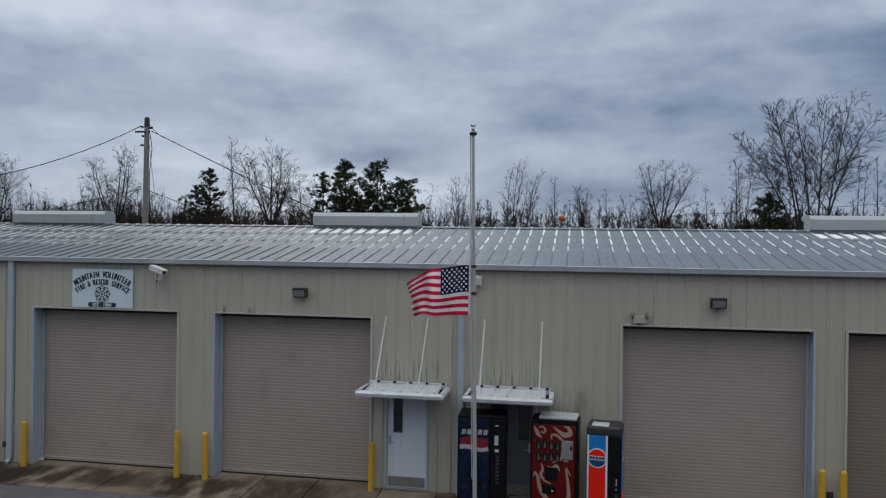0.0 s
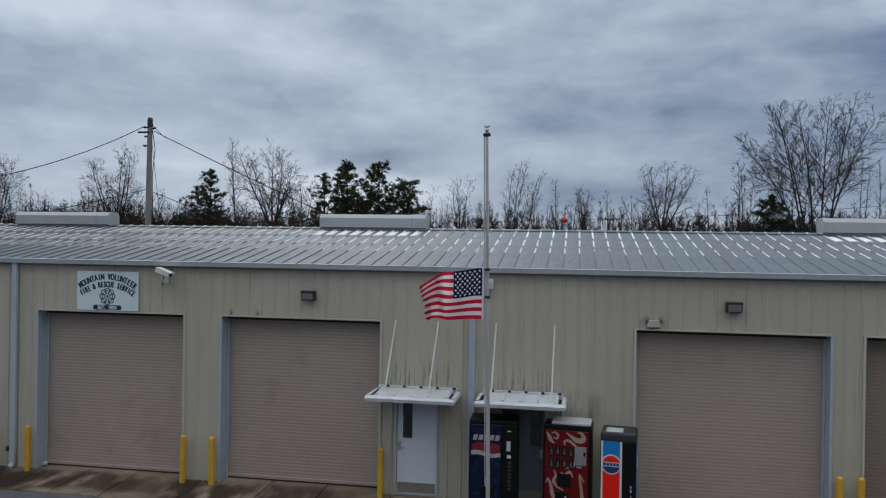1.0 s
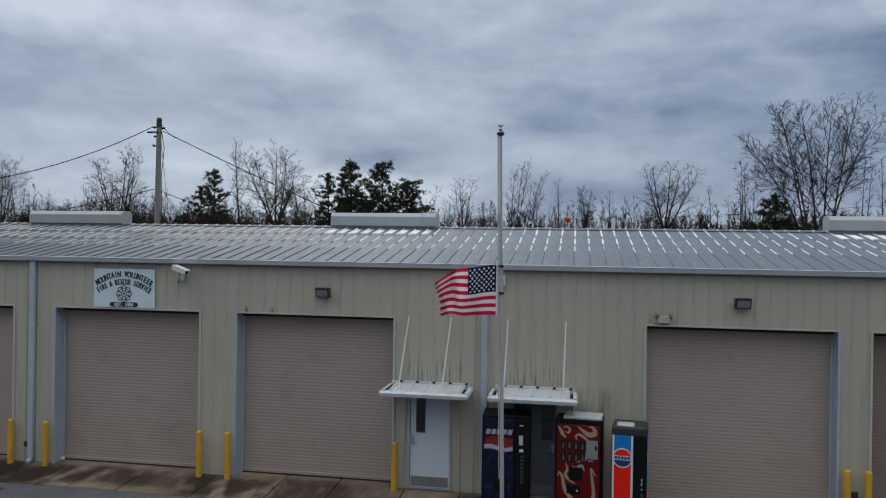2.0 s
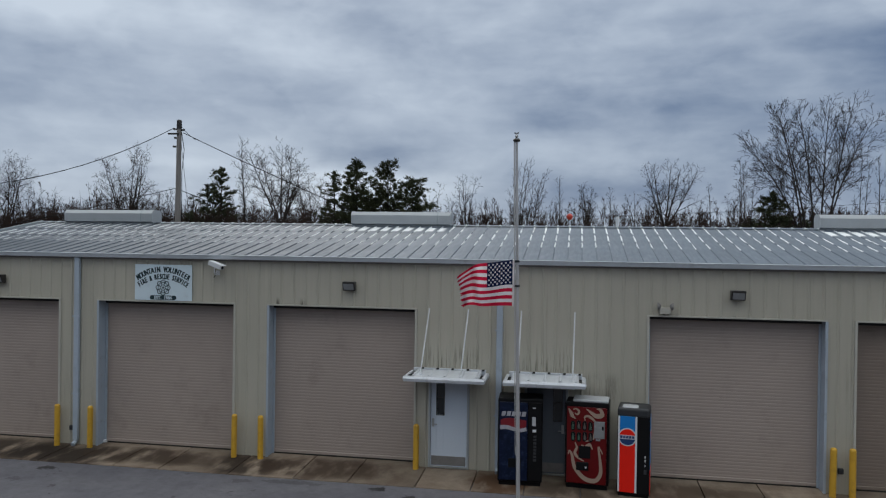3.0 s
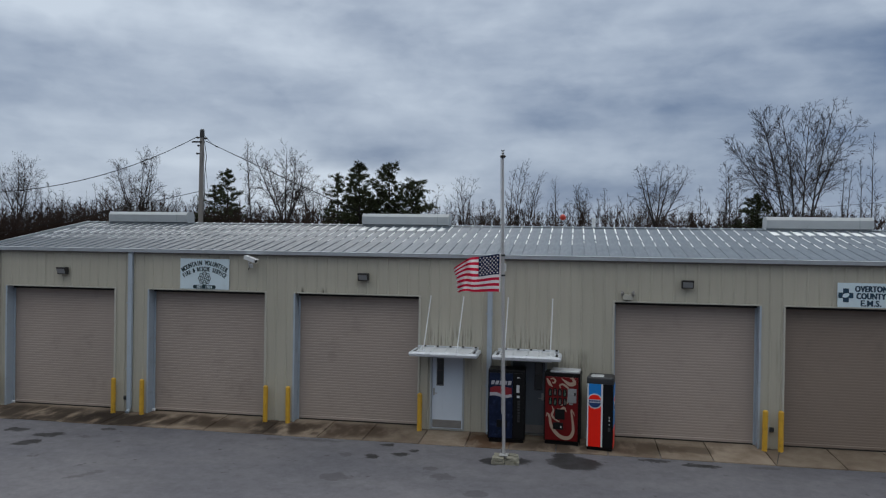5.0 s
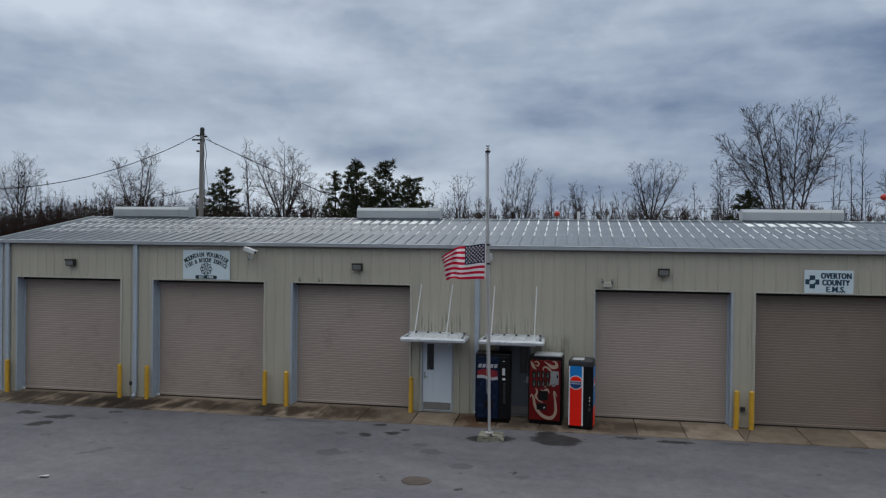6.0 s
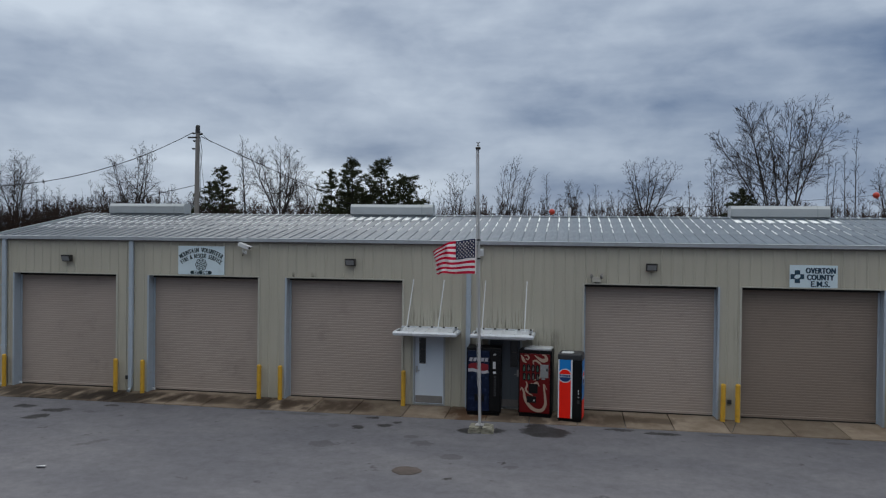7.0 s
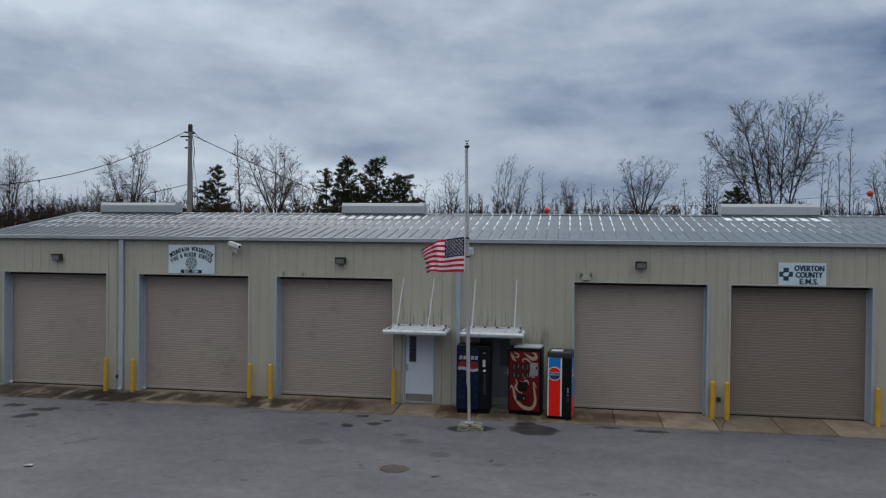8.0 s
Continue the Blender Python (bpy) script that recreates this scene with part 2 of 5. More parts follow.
def ground_cover(name, base, light, stains, dark, small=60.0, rough=0.85, blotch=0.16, faint=()):
    """Asphalt: aggregate grain, worn lighter areas and stains of their own shape (x, y, half length, half width, turn)."""
    m = bpy.data.materials.new(name)
    m.use_nodes = True
    k = Net(m.node_tree)
    pos = k.add("ShaderNodeNewGeometry").outputs["Position"]
    n1 = k.noise(k.vec("MULTIPLY", pos, (0.5, 1.0, 1.0)), 0.35, 6.0, 0.6)
    n2 = k.noise(pos, 2.4, 6.0, 0.65)
    grain = k.noise(pos, small, 3.0, 0.7)
    col = k.mix(k.ramp(n1, 0.35, 0.68), base, light)
    tone = k.math("ADD", 1.0, k.math("ADD", k.math("MULTIPLY", k.math("SUBTRACT", n2, 0.5), 2 * blotch), k.math("MULTIPLY", k.math("SUBTRACT", grain, 0.5), 0.5)))
    tone = k.math("ADD", tone, k.math("MULTIPLY", k.math("SUBTRACT", k.noise(pos, 6.0, 6.0, 0.75), 0.5), 0.7))
    col = k.mix(1.0, col, k.join(tone, tone, tone), "MULTIPLY")
    warp = k.vec("MULTIPLY", k.vec("SUBTRACT", k.noise(pos, 4.2, 6.0, 0.7, colour=True), (0.5, 0.5, 0.5)), (0.6, 0.6, 0.0))
    at = k.vec("ADD", pos, warp)
    mask = None
    for x, y, a, b, turn, much in [(*q, 1.0) for q in stains] + [(*q, 0.42) for q in faint]:
        rot = k.add("ShaderNodeVectorRotate", rotation_type="Z_AXIS")
        k.put(rot.inputs["Vector"], k.vec("SUBTRACT", at, (x, y, 0.0)))
        rot.inputs["Angle"].default_value = radians(-turn)
        sx, sy, _ = k.xyz(rot.outputs[0])
        sx, sy = k.math("DIVIDE", sx, a), k.math("DIVIDE", sy, b)
        d = k.math("ADD", k.math("MULTIPLY", sx, sx), k.math("MULTIPLY", sy, sy))
        f = k.math("MULTIPLY", k.ramp(d, 1.3, 0.85), much)
        mask = f if mask is None else k.math("MAXIMUM", mask, f)
    specks = k.math("MULTIPLY", k.ramp(k.noise(pos, 1.9, 4.0, 0.7), 0.655, 0.70), 0.6)
    specks = k.math("MAXIMUM", specks, k.math("MULTIPLY", k.ramp(k.noise(pos, 7.0, 2.0, 0.5), 0.76, 0.79), 0.8))
    mask = specks if mask is None else k.math("MAXIMUM", mask, specks)
    col = k.mix(k.math("MULTIPLY", k.math("MULTIPLY", mask, k.ramp(n2, 0.25, 0.6, a=0.75, b=1.0)), 0.95), col, dark)
    p = k.add("ShaderNodeBsdfPrincipled")
    k.put(p.inputs["Base Color"], col)
    k.put(p.inputs["Roughness"], k.math("SUBTRACT", rough, k.math("MULTIPLY", mask, 0.12)))
    p.inputs["Specular IOR Level"].default_value = 0.22
    b = k.add("ShaderNodeBump")
    b.inputs["Strength"].default_value, b.inputs["Distance"].default_value = 0.5, 0.006
    k.put(b.inputs["Height"], grain)
    k.put(p.inputs["Normal"], b.outputs[0])
    k.put(k.add("ShaderNodeOutputMaterial").inputs[0], p.outputs[0])
    return m


def stained_concrete():
    """Concrete apron with rusty brown and black run-off stains below the piers and a worn pale face."""
    m = bpy.data.materials.new("stained_concrete")
    m.use_nodes = True
    k = Net(m.node_tree)
    pos = k.add("ShaderNodeNewGeometry").outputs["Position"]
    n1 = k.noise(pos, 1.3, 7.0, 0.68)
    grain = k.noise(pos, 30.0, 5.0, 0.75)
    r = k.add("ShaderNodeObjectInfo").outputs["Random"]
    tone = k.math("ADD", 1.0, k.math("ADD", k.math("MULTIPLY", k.math("SUBTRACT", r, 0.5), 0.45), k.math("MULTIPLY", k.math("SUBTRACT", grain, 0.5), 0.5)))
    col = k.mix(k.ramp(n1, 0.3, 0.7), (0.15, 0.112, 0.083), (0.25, 0.205, 0.16))
    col = k.mix(1.0, col, k.join(tone, tone, tone), "MULTIPLY")
    warp = k.vec("MULTIPLY", k.vec("SUBTRACT", k.noise(pos, 1.3, 4.0, 0.55, colour=True), (0.5, 0.5, 0.5)), (1.5, 0.8, 0.0))
    x, y, z = k.xyz(k.vec("ADD", pos, warp))
    ragged = k.ramp(k.noise(k.vec("MULTIPLY", pos, (1.6, 0.6, 1.0)), 1.3, 4.0, 0.55), 0.29, 0.53)
    for x0, y0, a, b, c, amt in ((-11.6, -0.65, 2.4, 0.7, (0.034, 0.025, 0.018), 0.92), (-8.9, -0.75, 1.5, 0.65, (0.022, 0.016, 0.012), 0.95), (-6.6, -0.5, 1.4, 0.5, (0.042, 0.028, 0.019), 0.88),
                            (-4.0, -0.65, 0.9, 0.7, (0.028, 0.02, 0.015), 0.92), (-2.2, -0.55, 1.5, 0.6, (0.048, 0.031, 0.021), 0.85), (2.05, -0.7, 0.55, 0.6, (0.082, 0.044, 0.024), 0.95), (3.9, -0.95, 1.0, 0.45, (0.05, 0.034, 0.024), 0.85),
                            (5.9, -0.6, 1.0, 0.5, (0.065, 0.045, 0.03), 0.75), (7.3, -0.45, 0.9, 0.3, (0.07, 0.05, 0.035), 0.6)):
        dx, dy = k.math("DIVIDE", k.math("SUBTRACT", x, x0), a), k.math("DIVIDE", k.math("SUBTRACT", y, y0), b)
        f = k.ramp(k.math("ADD", k.math("MULTIPLY", dx, dx), k.math("MULTIPLY", dy, dy)), 2.0, 0.5)
        f = k.math("MULTIPLY", f, ragged)
        col = k.mix(k.math("MULTIPLY", f, amt), col, c)
    p = k.add("ShaderNodeBsdfPrincipled")
    k.put(p.inputs["Base Color"], col)
    k.put(p.inputs["Roughness"], k.ramp(n1, 0.3, 0.7, a=0.8, b=0.95))
    p.inputs["Specular IOR Level"].default_value = 0.2
    b = k.add("ShaderNodeBump")
    b.inputs["Strength"].default_value, b.inputs["Distance"].default_value = 0.4, 0.004
    k.put(b.inputs["Height"], grain)
    k.put(p.inputs["Normal"], b.outputs[0])
    k.put(k.add("ShaderNodeOutputMaterial").inputs[0], p.outputs[0])
    return m


def glass_dark():
    m = bpy.data.materials.new("door_glass")
    m.use_nodes = True
    k = Net(m.node_tree)
    p = k.add("ShaderNodeBsdfPrincipled")
    p.inputs["Base Color"].default_value = (0.02, 0.024, 0.028, 1)
    p.inputs["Roughness"].default_value = 0.06
    p.inputs["IOR"].default_value = 1.5
    k.put(k.add("ShaderNodeOutputMaterial").inputs[0], p.outputs[0])
    return m


STAINS = [
    (-10.93, -2.38, 0.34, 0.2, 0), (-9.68, -2.68, 0.42, 0.2, 20), (-9.72, -3.5, 0.34, 0.24, 40), (-8.54, -1.77, 0.24, 0.1, 0), (-0.6, -2.7, 0.16, 0.22, 30), (-0.48, -1.59, 0.2, 0.14, 0),
    (0.03, -2.4, 0.22, 0.14, 0), (0.34, -2.0, 0.16, 0.14, 0), (2.42, -2.5, 0.34, 0.3, 0), (3.15, -2.35, 0.2, 0.24, 0), (4.4, -2.2, 0.62, 0.55, 0), (4.15, -1.6, 0.3, 0.25, 0),
    (6.38, -1.55, 0.4, 0.1, 0), (7.46, -1.75, 0.5, 0.13, 0), (2.5, -6.66, 0.09, 0.12, 0), (3.55, -5.28, 0.07, 0.08, 0),
]
FAINT = [
    (-6.57, -5.66, 0.46, 0.12, 55), (-8.65, -2.64, 0.16, 0.1, 0), (-1.01, -4.54, 0.30, 0.30, 0), (1.0, -3.42, 0.17, 0.16, 0), (1.41, -3.98, 0.26, 0.22, 0), (-1.3, -2.69, 0.12, 0.2, 30),
    (8.98, -1.58, 0.35, 0.1, 0), (11.81, -1.78, 0.32, 0.1, 0), (2.33, -5.05, 0.24, 0.22, 0), (3.74, -5.59, 0.13, 0.09, 0), (-3.63, -1.7, 0.26, 0.14, 0), (-2.4, -1.55, 0.7, 0.12, 0),
]
M_WALL = wall_paint()
M_TANTRIM = surface("tan_trim_paint", (0.46, 0.45, 0.40), 0.5, vary=0.1, big=1.5)
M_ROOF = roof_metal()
M_ZINC = surface("galvanised_trim", (0.34, 0.385, 0.405), 0.42, 0.35, vary=0.12, big=1.2, dirt=(0.2, 0.2, 0.19), dirt_amount=0.4)
M_GUTTER = surface("pale_gutter_paint", (0.53, 0.575, 0.62), 0.5, 0.1, vary=0.10, big=1.2, dirt=(0.24, 0.25, 0.24), dirt_amount=0.45)
M_VENT = surface("pale_vent_metal", (0.40, 0.43, 0.455), 0.5, 0.15, vary=0.10, big=1.5, dirt=(0.25, 0.25, 0.24), dirt_amount=0.4)
M_JAMB = surface("blue_grey_jamb_paint", (0.38, 0.445, 0.52), 0.5, vary=0.1, big=1.4, dirt=(0.18, 0.18, 0.17), dirt_amount=0.4)
M_CURTAIN = surface("taupe_door_enamel", (0.362, 0.304, 0.270), 0.5, vary=0.11, big=0.6, dirt=(0.17, 0.14, 0.12), dirt_amount=0.4, bump=0.05)
M_CURTAIN_BROWN = surface("brown_door_enamel", (0.235, 0.187, 0.155), 0.5, vary=0.10, big=0.6, dirt=(0.13, 0.10, 0.08), dirt_amount=0.4, bump=0.05)
M_RUBBER = surface("black_rubber", (0.02, 0.02, 0.02), 0.7)
M_YELLOW = surface("yellow_bollard_paint", (0.62, 0.36, 0.035), 0.5, vary=0.14, big=3.0, dirt=(0.2, 0.12, 0.04), dirt_amount=0.5)
M_DOOR = surface("pale_blue_door_paint", (0.60, 0.67, 0.76), 0.45, vary=0.05, big=1.2)
M_DOOR_DULL = surface("grey_door_paint", (0.13, 0.15, 0.18), 0.5, vary=0.06, big=1.2)
M_KICK = surface("scuffed_kick_plate", (0.24, 0.23, 0.225), 0.5, 0.3, vary=0.2, big=6)
M_STEEL = surface("brushed_steel", (0.45, 0.46, 0.47), 0.35, 0.9, vary=0.08)
M_GLASS = glass_dark()
M_WHITE = surface("white_enamel", (0.68, 0.70, 0.72), 0.45, vary=0.08, big=2.0, dirt=(0.34, 0.34, 0.32), dirt_amount=0.35)
M_CANOPY = surface("white_canopy_metal", (0.70, 0.735, 0.78), 0.35, 0.15, vary=0.12, big=3.0, dirt=(0.30, 0.31, 0.31), dirt_amount=0.45)
M_SIGN = surface("sign_board", (0.634, 0.756, 0.824), 0.5, vary=0.05, big=1.5, dirt=(0.36, 0.40, 0.42), dirt_amount=0.3)
M_NAVY = surface("sign_ink", (0.010, 0.034, 0.044), 0.5, vary=0.1)
M_BLUEINK = surface("blue_sign_ink", (0.010, 0.045, 0.085), 0.5, vary=0.1)
M_BRONZE = surface("dark_bronze_housing", (0.035, 0.033, 0.032), 0.45, 0.2, vary=0.15)
M_LENS = surface("clouded_lamp_lens", (0.25, 0.26, 0.27), 0.25, vary=0.1, big=5.0)
M_BLACK = surface("black_enamel", (0.006, 0.006, 0.007), 0.45, vary=0.15, big=3.0, spec=0.2)
M_GREYCAP = surface("grey_plastic", (0.028, 0.030, 0.034), 0.5, vary=0.12, big=3.0)
M_LIGHTCAP = surface("pale_grey_plastic", (0.50, 0.52, 0.54), 0.45, vary=0.1, big=4.0, dirt=(0.3, 0.3, 0.29), dirt_amount=0.4)
M_COLA_RED = surface("faded_red_panel", (0.125, 0.006, 0.007), 0.35, vary=0.2, big=3.0, spec=0.22)
M_BRIGHT_RED = surface("bright_red_panel", (0.86, 0.018, 0.008), 0.35, vary=0.07, big=3.0, spec=0.25)
M_BRIGHT_BLUE = surface("sky_blue_panel", (0.014, 0.205, 0.58), 0.35, vary=0.07, big=3.0, spec=0.25)
M_DEEP_BLUE = surface("splashed_blue_panel", (0.005, 0.010, 0.032), 0.35, vary=0.5, big=3.5, small=12, dirt=(0.05, 0.08, 0.16), dirt_amount=0.6, spec=0.2)
M_RIBBON = surface("cream_ribbon_print", (0.36, 0.27, 0.21), 0.4, vary=0.12, big=4.0)
M_PRINT_WHITE = surface("white_print", (0.68, 0.70, 0.73), 0.4, vary=0.06)
M_RIBBON_GREY = surface("dim_white_print", (0.36, 0.36, 0.40), 0.4, vary=0.4, big=6.0)
M_PRINT_RED = surface("dark_red_print", (0.20, 0.012, 0.02), 0.35, vary=0.2, big=4.0)
M_PRINT_BLUE = surface("blue_print", (0.012, 0.045, 0.16), 0.4, vary=0.1)
M_BOTTLE = surface("dim_bottle_print", (0.10, 0.09, 0.085), 0.4, vary=0.5, big=20.0)
M_GREEN = surface("green_bottle_print", (0.05, 0.10, 0.075), 0.3, vary=0.5, big=14.0)
M_FLAG_RED = surface("red_cloth", (0.56, 0.014, 0.050), 0.8, vary=0.08, big=6, small=300, bump=0.2, depth=0.001, spec=0.1)
M_FLAG_WHITE = surface("white_cloth", (0.80, 0.76, 0.78), 0.8, vary=0.06, big=6, small=300, bump=0.2, depth=0.001, spec=0.1)
M_FLAG_BLUE = surface("navy_cloth", (0.008, 0.016, 0.060), 0.8, vary=0.08, big=6, small=300, bump=0.2, depth=0.001, spec=0.1)
M_POLE = surface("aluminium_pole", (0.52, 0.52, 0.53), 0.42, 0.45, vary=0.08, big=3.0)
M_ROPE = surface("rope", (0.45, 0.45, 0.45), 0.9)
M_BLOCK = surface("mossy_concrete_block", (0.25, 0.24, 0.195), 0.9, vary=0.3, big=4.0, dirt=(0.07, 0.075, 0.04), dirt_amount=0.7)
M_TIMBER = surface("weathered_pole_timber", (0.21, 0.20, 0.195), 0.85, vary=0.25, big=2.0, stretch=(6, 6, 0.5))
M_CABLE = surface("black_cable", (0.012, 0.012, 0.013), 0.8, spec=0.15)
M_BARK = surface("grey_brown_bark", (0.032, 0.028, 0.027), 0.95, vary=0.35, big=1.5, spec=0.1)
M_TWIG = surface("brown_twigs", (0.027, 0.023, 0.022), 0.95, vary=0.35, big=0.8, spec=0.1)
M_FARTWIG = surface("far_brown_twigs", (0.028, 0.022, 0.021), 0.95, vary=0.35, big=0.2, spec=0.1)
M_BRUSH = surface("reddish_brown_brush", (0.036, 0.024, 0.020), 0.95, vary=0.4, big=0.3, spec=0.1)
M_CEDAR = surface("cedar_needles", (0.046, 0.053, 0.030), 0.9, vary=0.8, big=0.9, small=4.0, spec=0.1)
M_BALL = surface("orange_marker_plastic", (0.50, 0.045, 0.03), 0.45, vary=0.08)
M_ASPHALT = ground_cover("worn_asphalt", (0.108, 0.107, 0.123), (0.144, 0.141, 0.155), STAINS,
    (0.022, 0.021, 0.022), blotch=0.26, faint=FAINT)
M_CONCRETE = stained_concrete()
M_GRASS = ground_cover("winter_grass", (0.09, 0.085, 0.045), (0.13, 0.115, 0.065), [], (0.05, 0.045, 0.03), small=25.0, rough=0.95)
M_RUST = surface("rusty_patch", (0.085, 0.070, 0.064), 0.9, 0.0, vary=0.5, big=3.0, dirt=(0.03, 0.028, 0.028), dirt_amount=0.6, spec=0.2)


# ---- mesh helpers ----
def mesh_of(name, bm, *mats):
    me = bpy.data.meshes.new(name)
    bm.normal_update()
    bm.to_mesh(me)
    bm.free()
    for m in mats:
        me.materials.append(m)
    return me


def thing(name, m, label, category, group="", kind=""):
    ob = new(name)
    ob.empty_display_size = 0.2
    ob.matrix_world = m
    return tagged(ob, label, category, group, kind)


def part(name, bm, mat, parent, label="", smooth=False):
    """Links a bmesh, or a ready mesh, as one mesh object under a thing or a part."""
    me = bm if isinstance(bm, bpy.types.Mesh) else mesh_of(name, bm, mat)
    if smooth:
        me.polygons.foreach_set("use_smooth", [True] * len(me.polygons))
    ob = new(name, me)
    ob.parent = parent
    return tagged(ob, label)


def single(name, bm, mat, label, category, group="", kind="", smooth=False):
    me = bm if isinstance(bm, bpy.types.Mesh) else mesh_of(name, bm, mat)
    if smooth:
        me.polygons.foreach_set("use_smooth", [True] * len(me.polygons))
    return tagged(new(name, me), label, category, group, kind)


def box(bm, x0, x1, y0, y1, z0, z1):
    v = [bm.verts.new((x, y, z)) for x in (x0, x1) for y in (y0, y1) for z in (z0, z1)]
    for f in ((0, 1, 3, 2), (4, 6, 7, 5), (0, 4, 5, 1), (2, 3, 7, 6), (0, 2, 6, 4), (1, 5, 7, 3)):
        bm.faces.new([v[i] for i in f])
    return v


def bevelled(width, *boxes, segments=1):
    bm = bmesh.new()
    for b in boxes:
        box(bm, *b)
    if width:
        bmesh.ops.bevel(bm, geom=bm.edges[:], offset=width, segments=segments, affect="EDGES", profile=0.5)
    return bm


def ring(p, d, r, k):
    d = d.normalized()
    a = d.orthogonal().normalized()
    b = d.cross(a)
    return [p + (a * math.cos(2 * math.pi * i / k) + b * math.sin(2 * math.pi * i / k)) * r for i in range(k)]


def tube_into(verts, faces, pts, radii, k, caps=True):
    """Adds a tapered tube along pts to lists of vertices and faces."""
    pts = [Vector(p) for p in pts]
    base = len(verts)
    for i, p in enumerate(pts):
        d = pts[min(i + 1, len(pts) - 1)] - pts[max(i - 1, 0)]
        if i == 0:
            d0 = d.normalized()
            a = d0.orthogonal().normalized()
        dn = d.normalized()
        a = (a - dn * a.dot(dn)).normalized()
        b = dn.cross(a)
        for j in range(k):
            t = 2 * math.pi * j / k
            verts.append(tuple(p + (a * math.cos(t) + b * math.sin(t)) * radii[i]))
    for i in range(len(pts) - 1):
        for j in range(k):
            q, s = base + i * k, base + (i + 1) * k
            faces.append((q + j, q + (j + 1) % k, s + (j + 1) % k, s + j))
    if caps:
        faces.append(tuple(base + j for j in reversed(range(k))))
        faces.append(tuple(base + (len(pts) - 1) * k + j for j in range(k)))


def tube(pts, radii, k=12, mat=None, name="tube"):
    verts, faces = [], []
    if not isinstance(radii, (list, tuple)):
        radii = [radii] * len(pts)
    tube_into(verts, faces, pts, radii, k)
    return raw(name, verts, faces, mat)


def raw(name, verts, faces, mat):
    me = bpy.data.meshes.new(name)
    me.from_pydata(verts, [], faces)
    me.update()
    if mat:
        me.materials.append(mat)
    return me


def plate(bm, pts, y, depth):
    """A flat shape in the x-z plane, its face at y, reaching depth back."""
    front = [bm.verts.new((px, y, pz)) for px, pz in pts]
    back = [bm.verts.new((px, y + depth, pz)) for px, pz in pts]
    bm.faces.new(front)
    bm.faces.new(back[::-1])
    n = len(pts)
    for i in range(n):
        bm.faces.new((front[i], back[i], back[(i + 1) % n], front[(i + 1) % n]))


def disc(cx, cz, r, n=28, a0=0.0, a1=360.0):
    return [(cx + r * math.cos(radians(a0 + (a1 - a0) * i / n)), cz + r * math.sin(radians(a0 + (a1 - a0) * i / n))) for i in range(n + (a1 - a0 < 360))]


def ribbon(bm, pts, widths, y, depth):
    """A band of changing width along a line in the x-z plane."""
    left, right = [], []
    for i, (x, z) in enumerate(pts):
        a, b = pts[max(i - 1, 0)], pts[min(i + 1, len(pts) - 1)]
        d = Vector((b[0] - a[0], b[1] - a[1])).normalized()
        left.append((x - d.y * widths[i], z + d.x * widths[i]))
        right.append((x + d.y * widths[i], z - d.x * widths[i]))
    for i in range(len(pts) - 1):
        plate(bm, [left[i], right[i], right[i + 1], left[i + 1]], y, depth)


def bow(points, n=14):
    """A smooth line through a few points."""
    out = []
    p = [points[0], *points, points[-1]]
    for i in range(1, len(p) - 2):
        for j in range(n):
            t = j / n
            out.append(tuple(0.5 * (2 * p[i][c] + (p[i + 1][c] - p[i - 1][c]) * t + (2 * p[i - 1][c] - 5 * p[i][c] + 4 * p[i + 1][c] - p[i + 2][c]) * t * t
                                    + (3 * p[i][c] - p[i - 1][c] - 3 * p[i + 1][c] + p[i + 2][c]) * t ** 3) for c in range(len(points[0]))))
    out.append(tuple(points[-1]))
    return out


def letters(body, size, bold=0.0, squeeze=1.0, heavy=0.0):
    """A mesh of raised letters, centred, lying in the x-z plane and facing -y."""
    cu = bpy.data.curves.new("letters", "FONT")
    cu.body, cu.size, cu.align_x, cu.extrude, cu.offset = body, size, "CENTER", 0.004, bold
    cu.resolution_u, cu.space_character = 3, 1.0 + 7.0 * heavy
    tmp = new("letters", cu)
    me = bpy.data.meshes.new_from_object(tmp.evaluated_get(bpy.context.evaluated_depsgraph_get()))
    bpy.data.objects.remove(tmp)
    bpy.data.curves.remove(cu)
    me.transform(Matrix.Rotation(radians(90), 4, "X") @ Matrix.Diagonal((squeeze, 1, 1, 1)))
    if heavy:
        # a heavier stroke: the same letters again, a little to each side
        bm, again = bmesh.new(), bmesh.new()
        bm.from_mesh(me)
        for dx, dy in ((-heavy, 0.0006), (heavy, 0.0012)):
            again.from_mesh(me)
            bmesh.ops.translate(again, verts=again.verts[:], vec=(dx, dy, 0))
            tmp_me = bpy.data.meshes.new("stroke")
            again.to_mesh(tmp_me)
            again.clear()
            bm.from_mesh(tmp_me)
            bpy.data.meshes.remove(tmp_me)
        again.free()
        bm.to_mesh(me)
        bm.free()
    me.materials.clear()
    return me


# ---- ground ----
GROUND = -0.10
bm = bmesh.new()
bmesh.ops.create_grid(bm, x_segments=40, y_segments=40, size=900)
for v in bm.verts:
    v.co.z = GROUND - 0.03
single("ground", bm, M_GRASS, "winter grass and bare earth behind the station", "ground", kind="structure")
bm = bmesh.new()
bmesh.ops.create_grid(bm, x_segments=60, y_segments=40, size=1)
for v in bm.verts:
    v.co = (v.co.x * 55, -21 + v.co.y * 25, GROUND + 0.012 * noise.noise(Vector((v.co.x * 9, v.co.y * 6, 0))))
    if v.co.y > -2:
        v.co.z = GROUND
single("asphalt_lot", bm, M_ASPHALT, "worn grey asphalt parking lot with dark stains", "pavement", kind="structure")

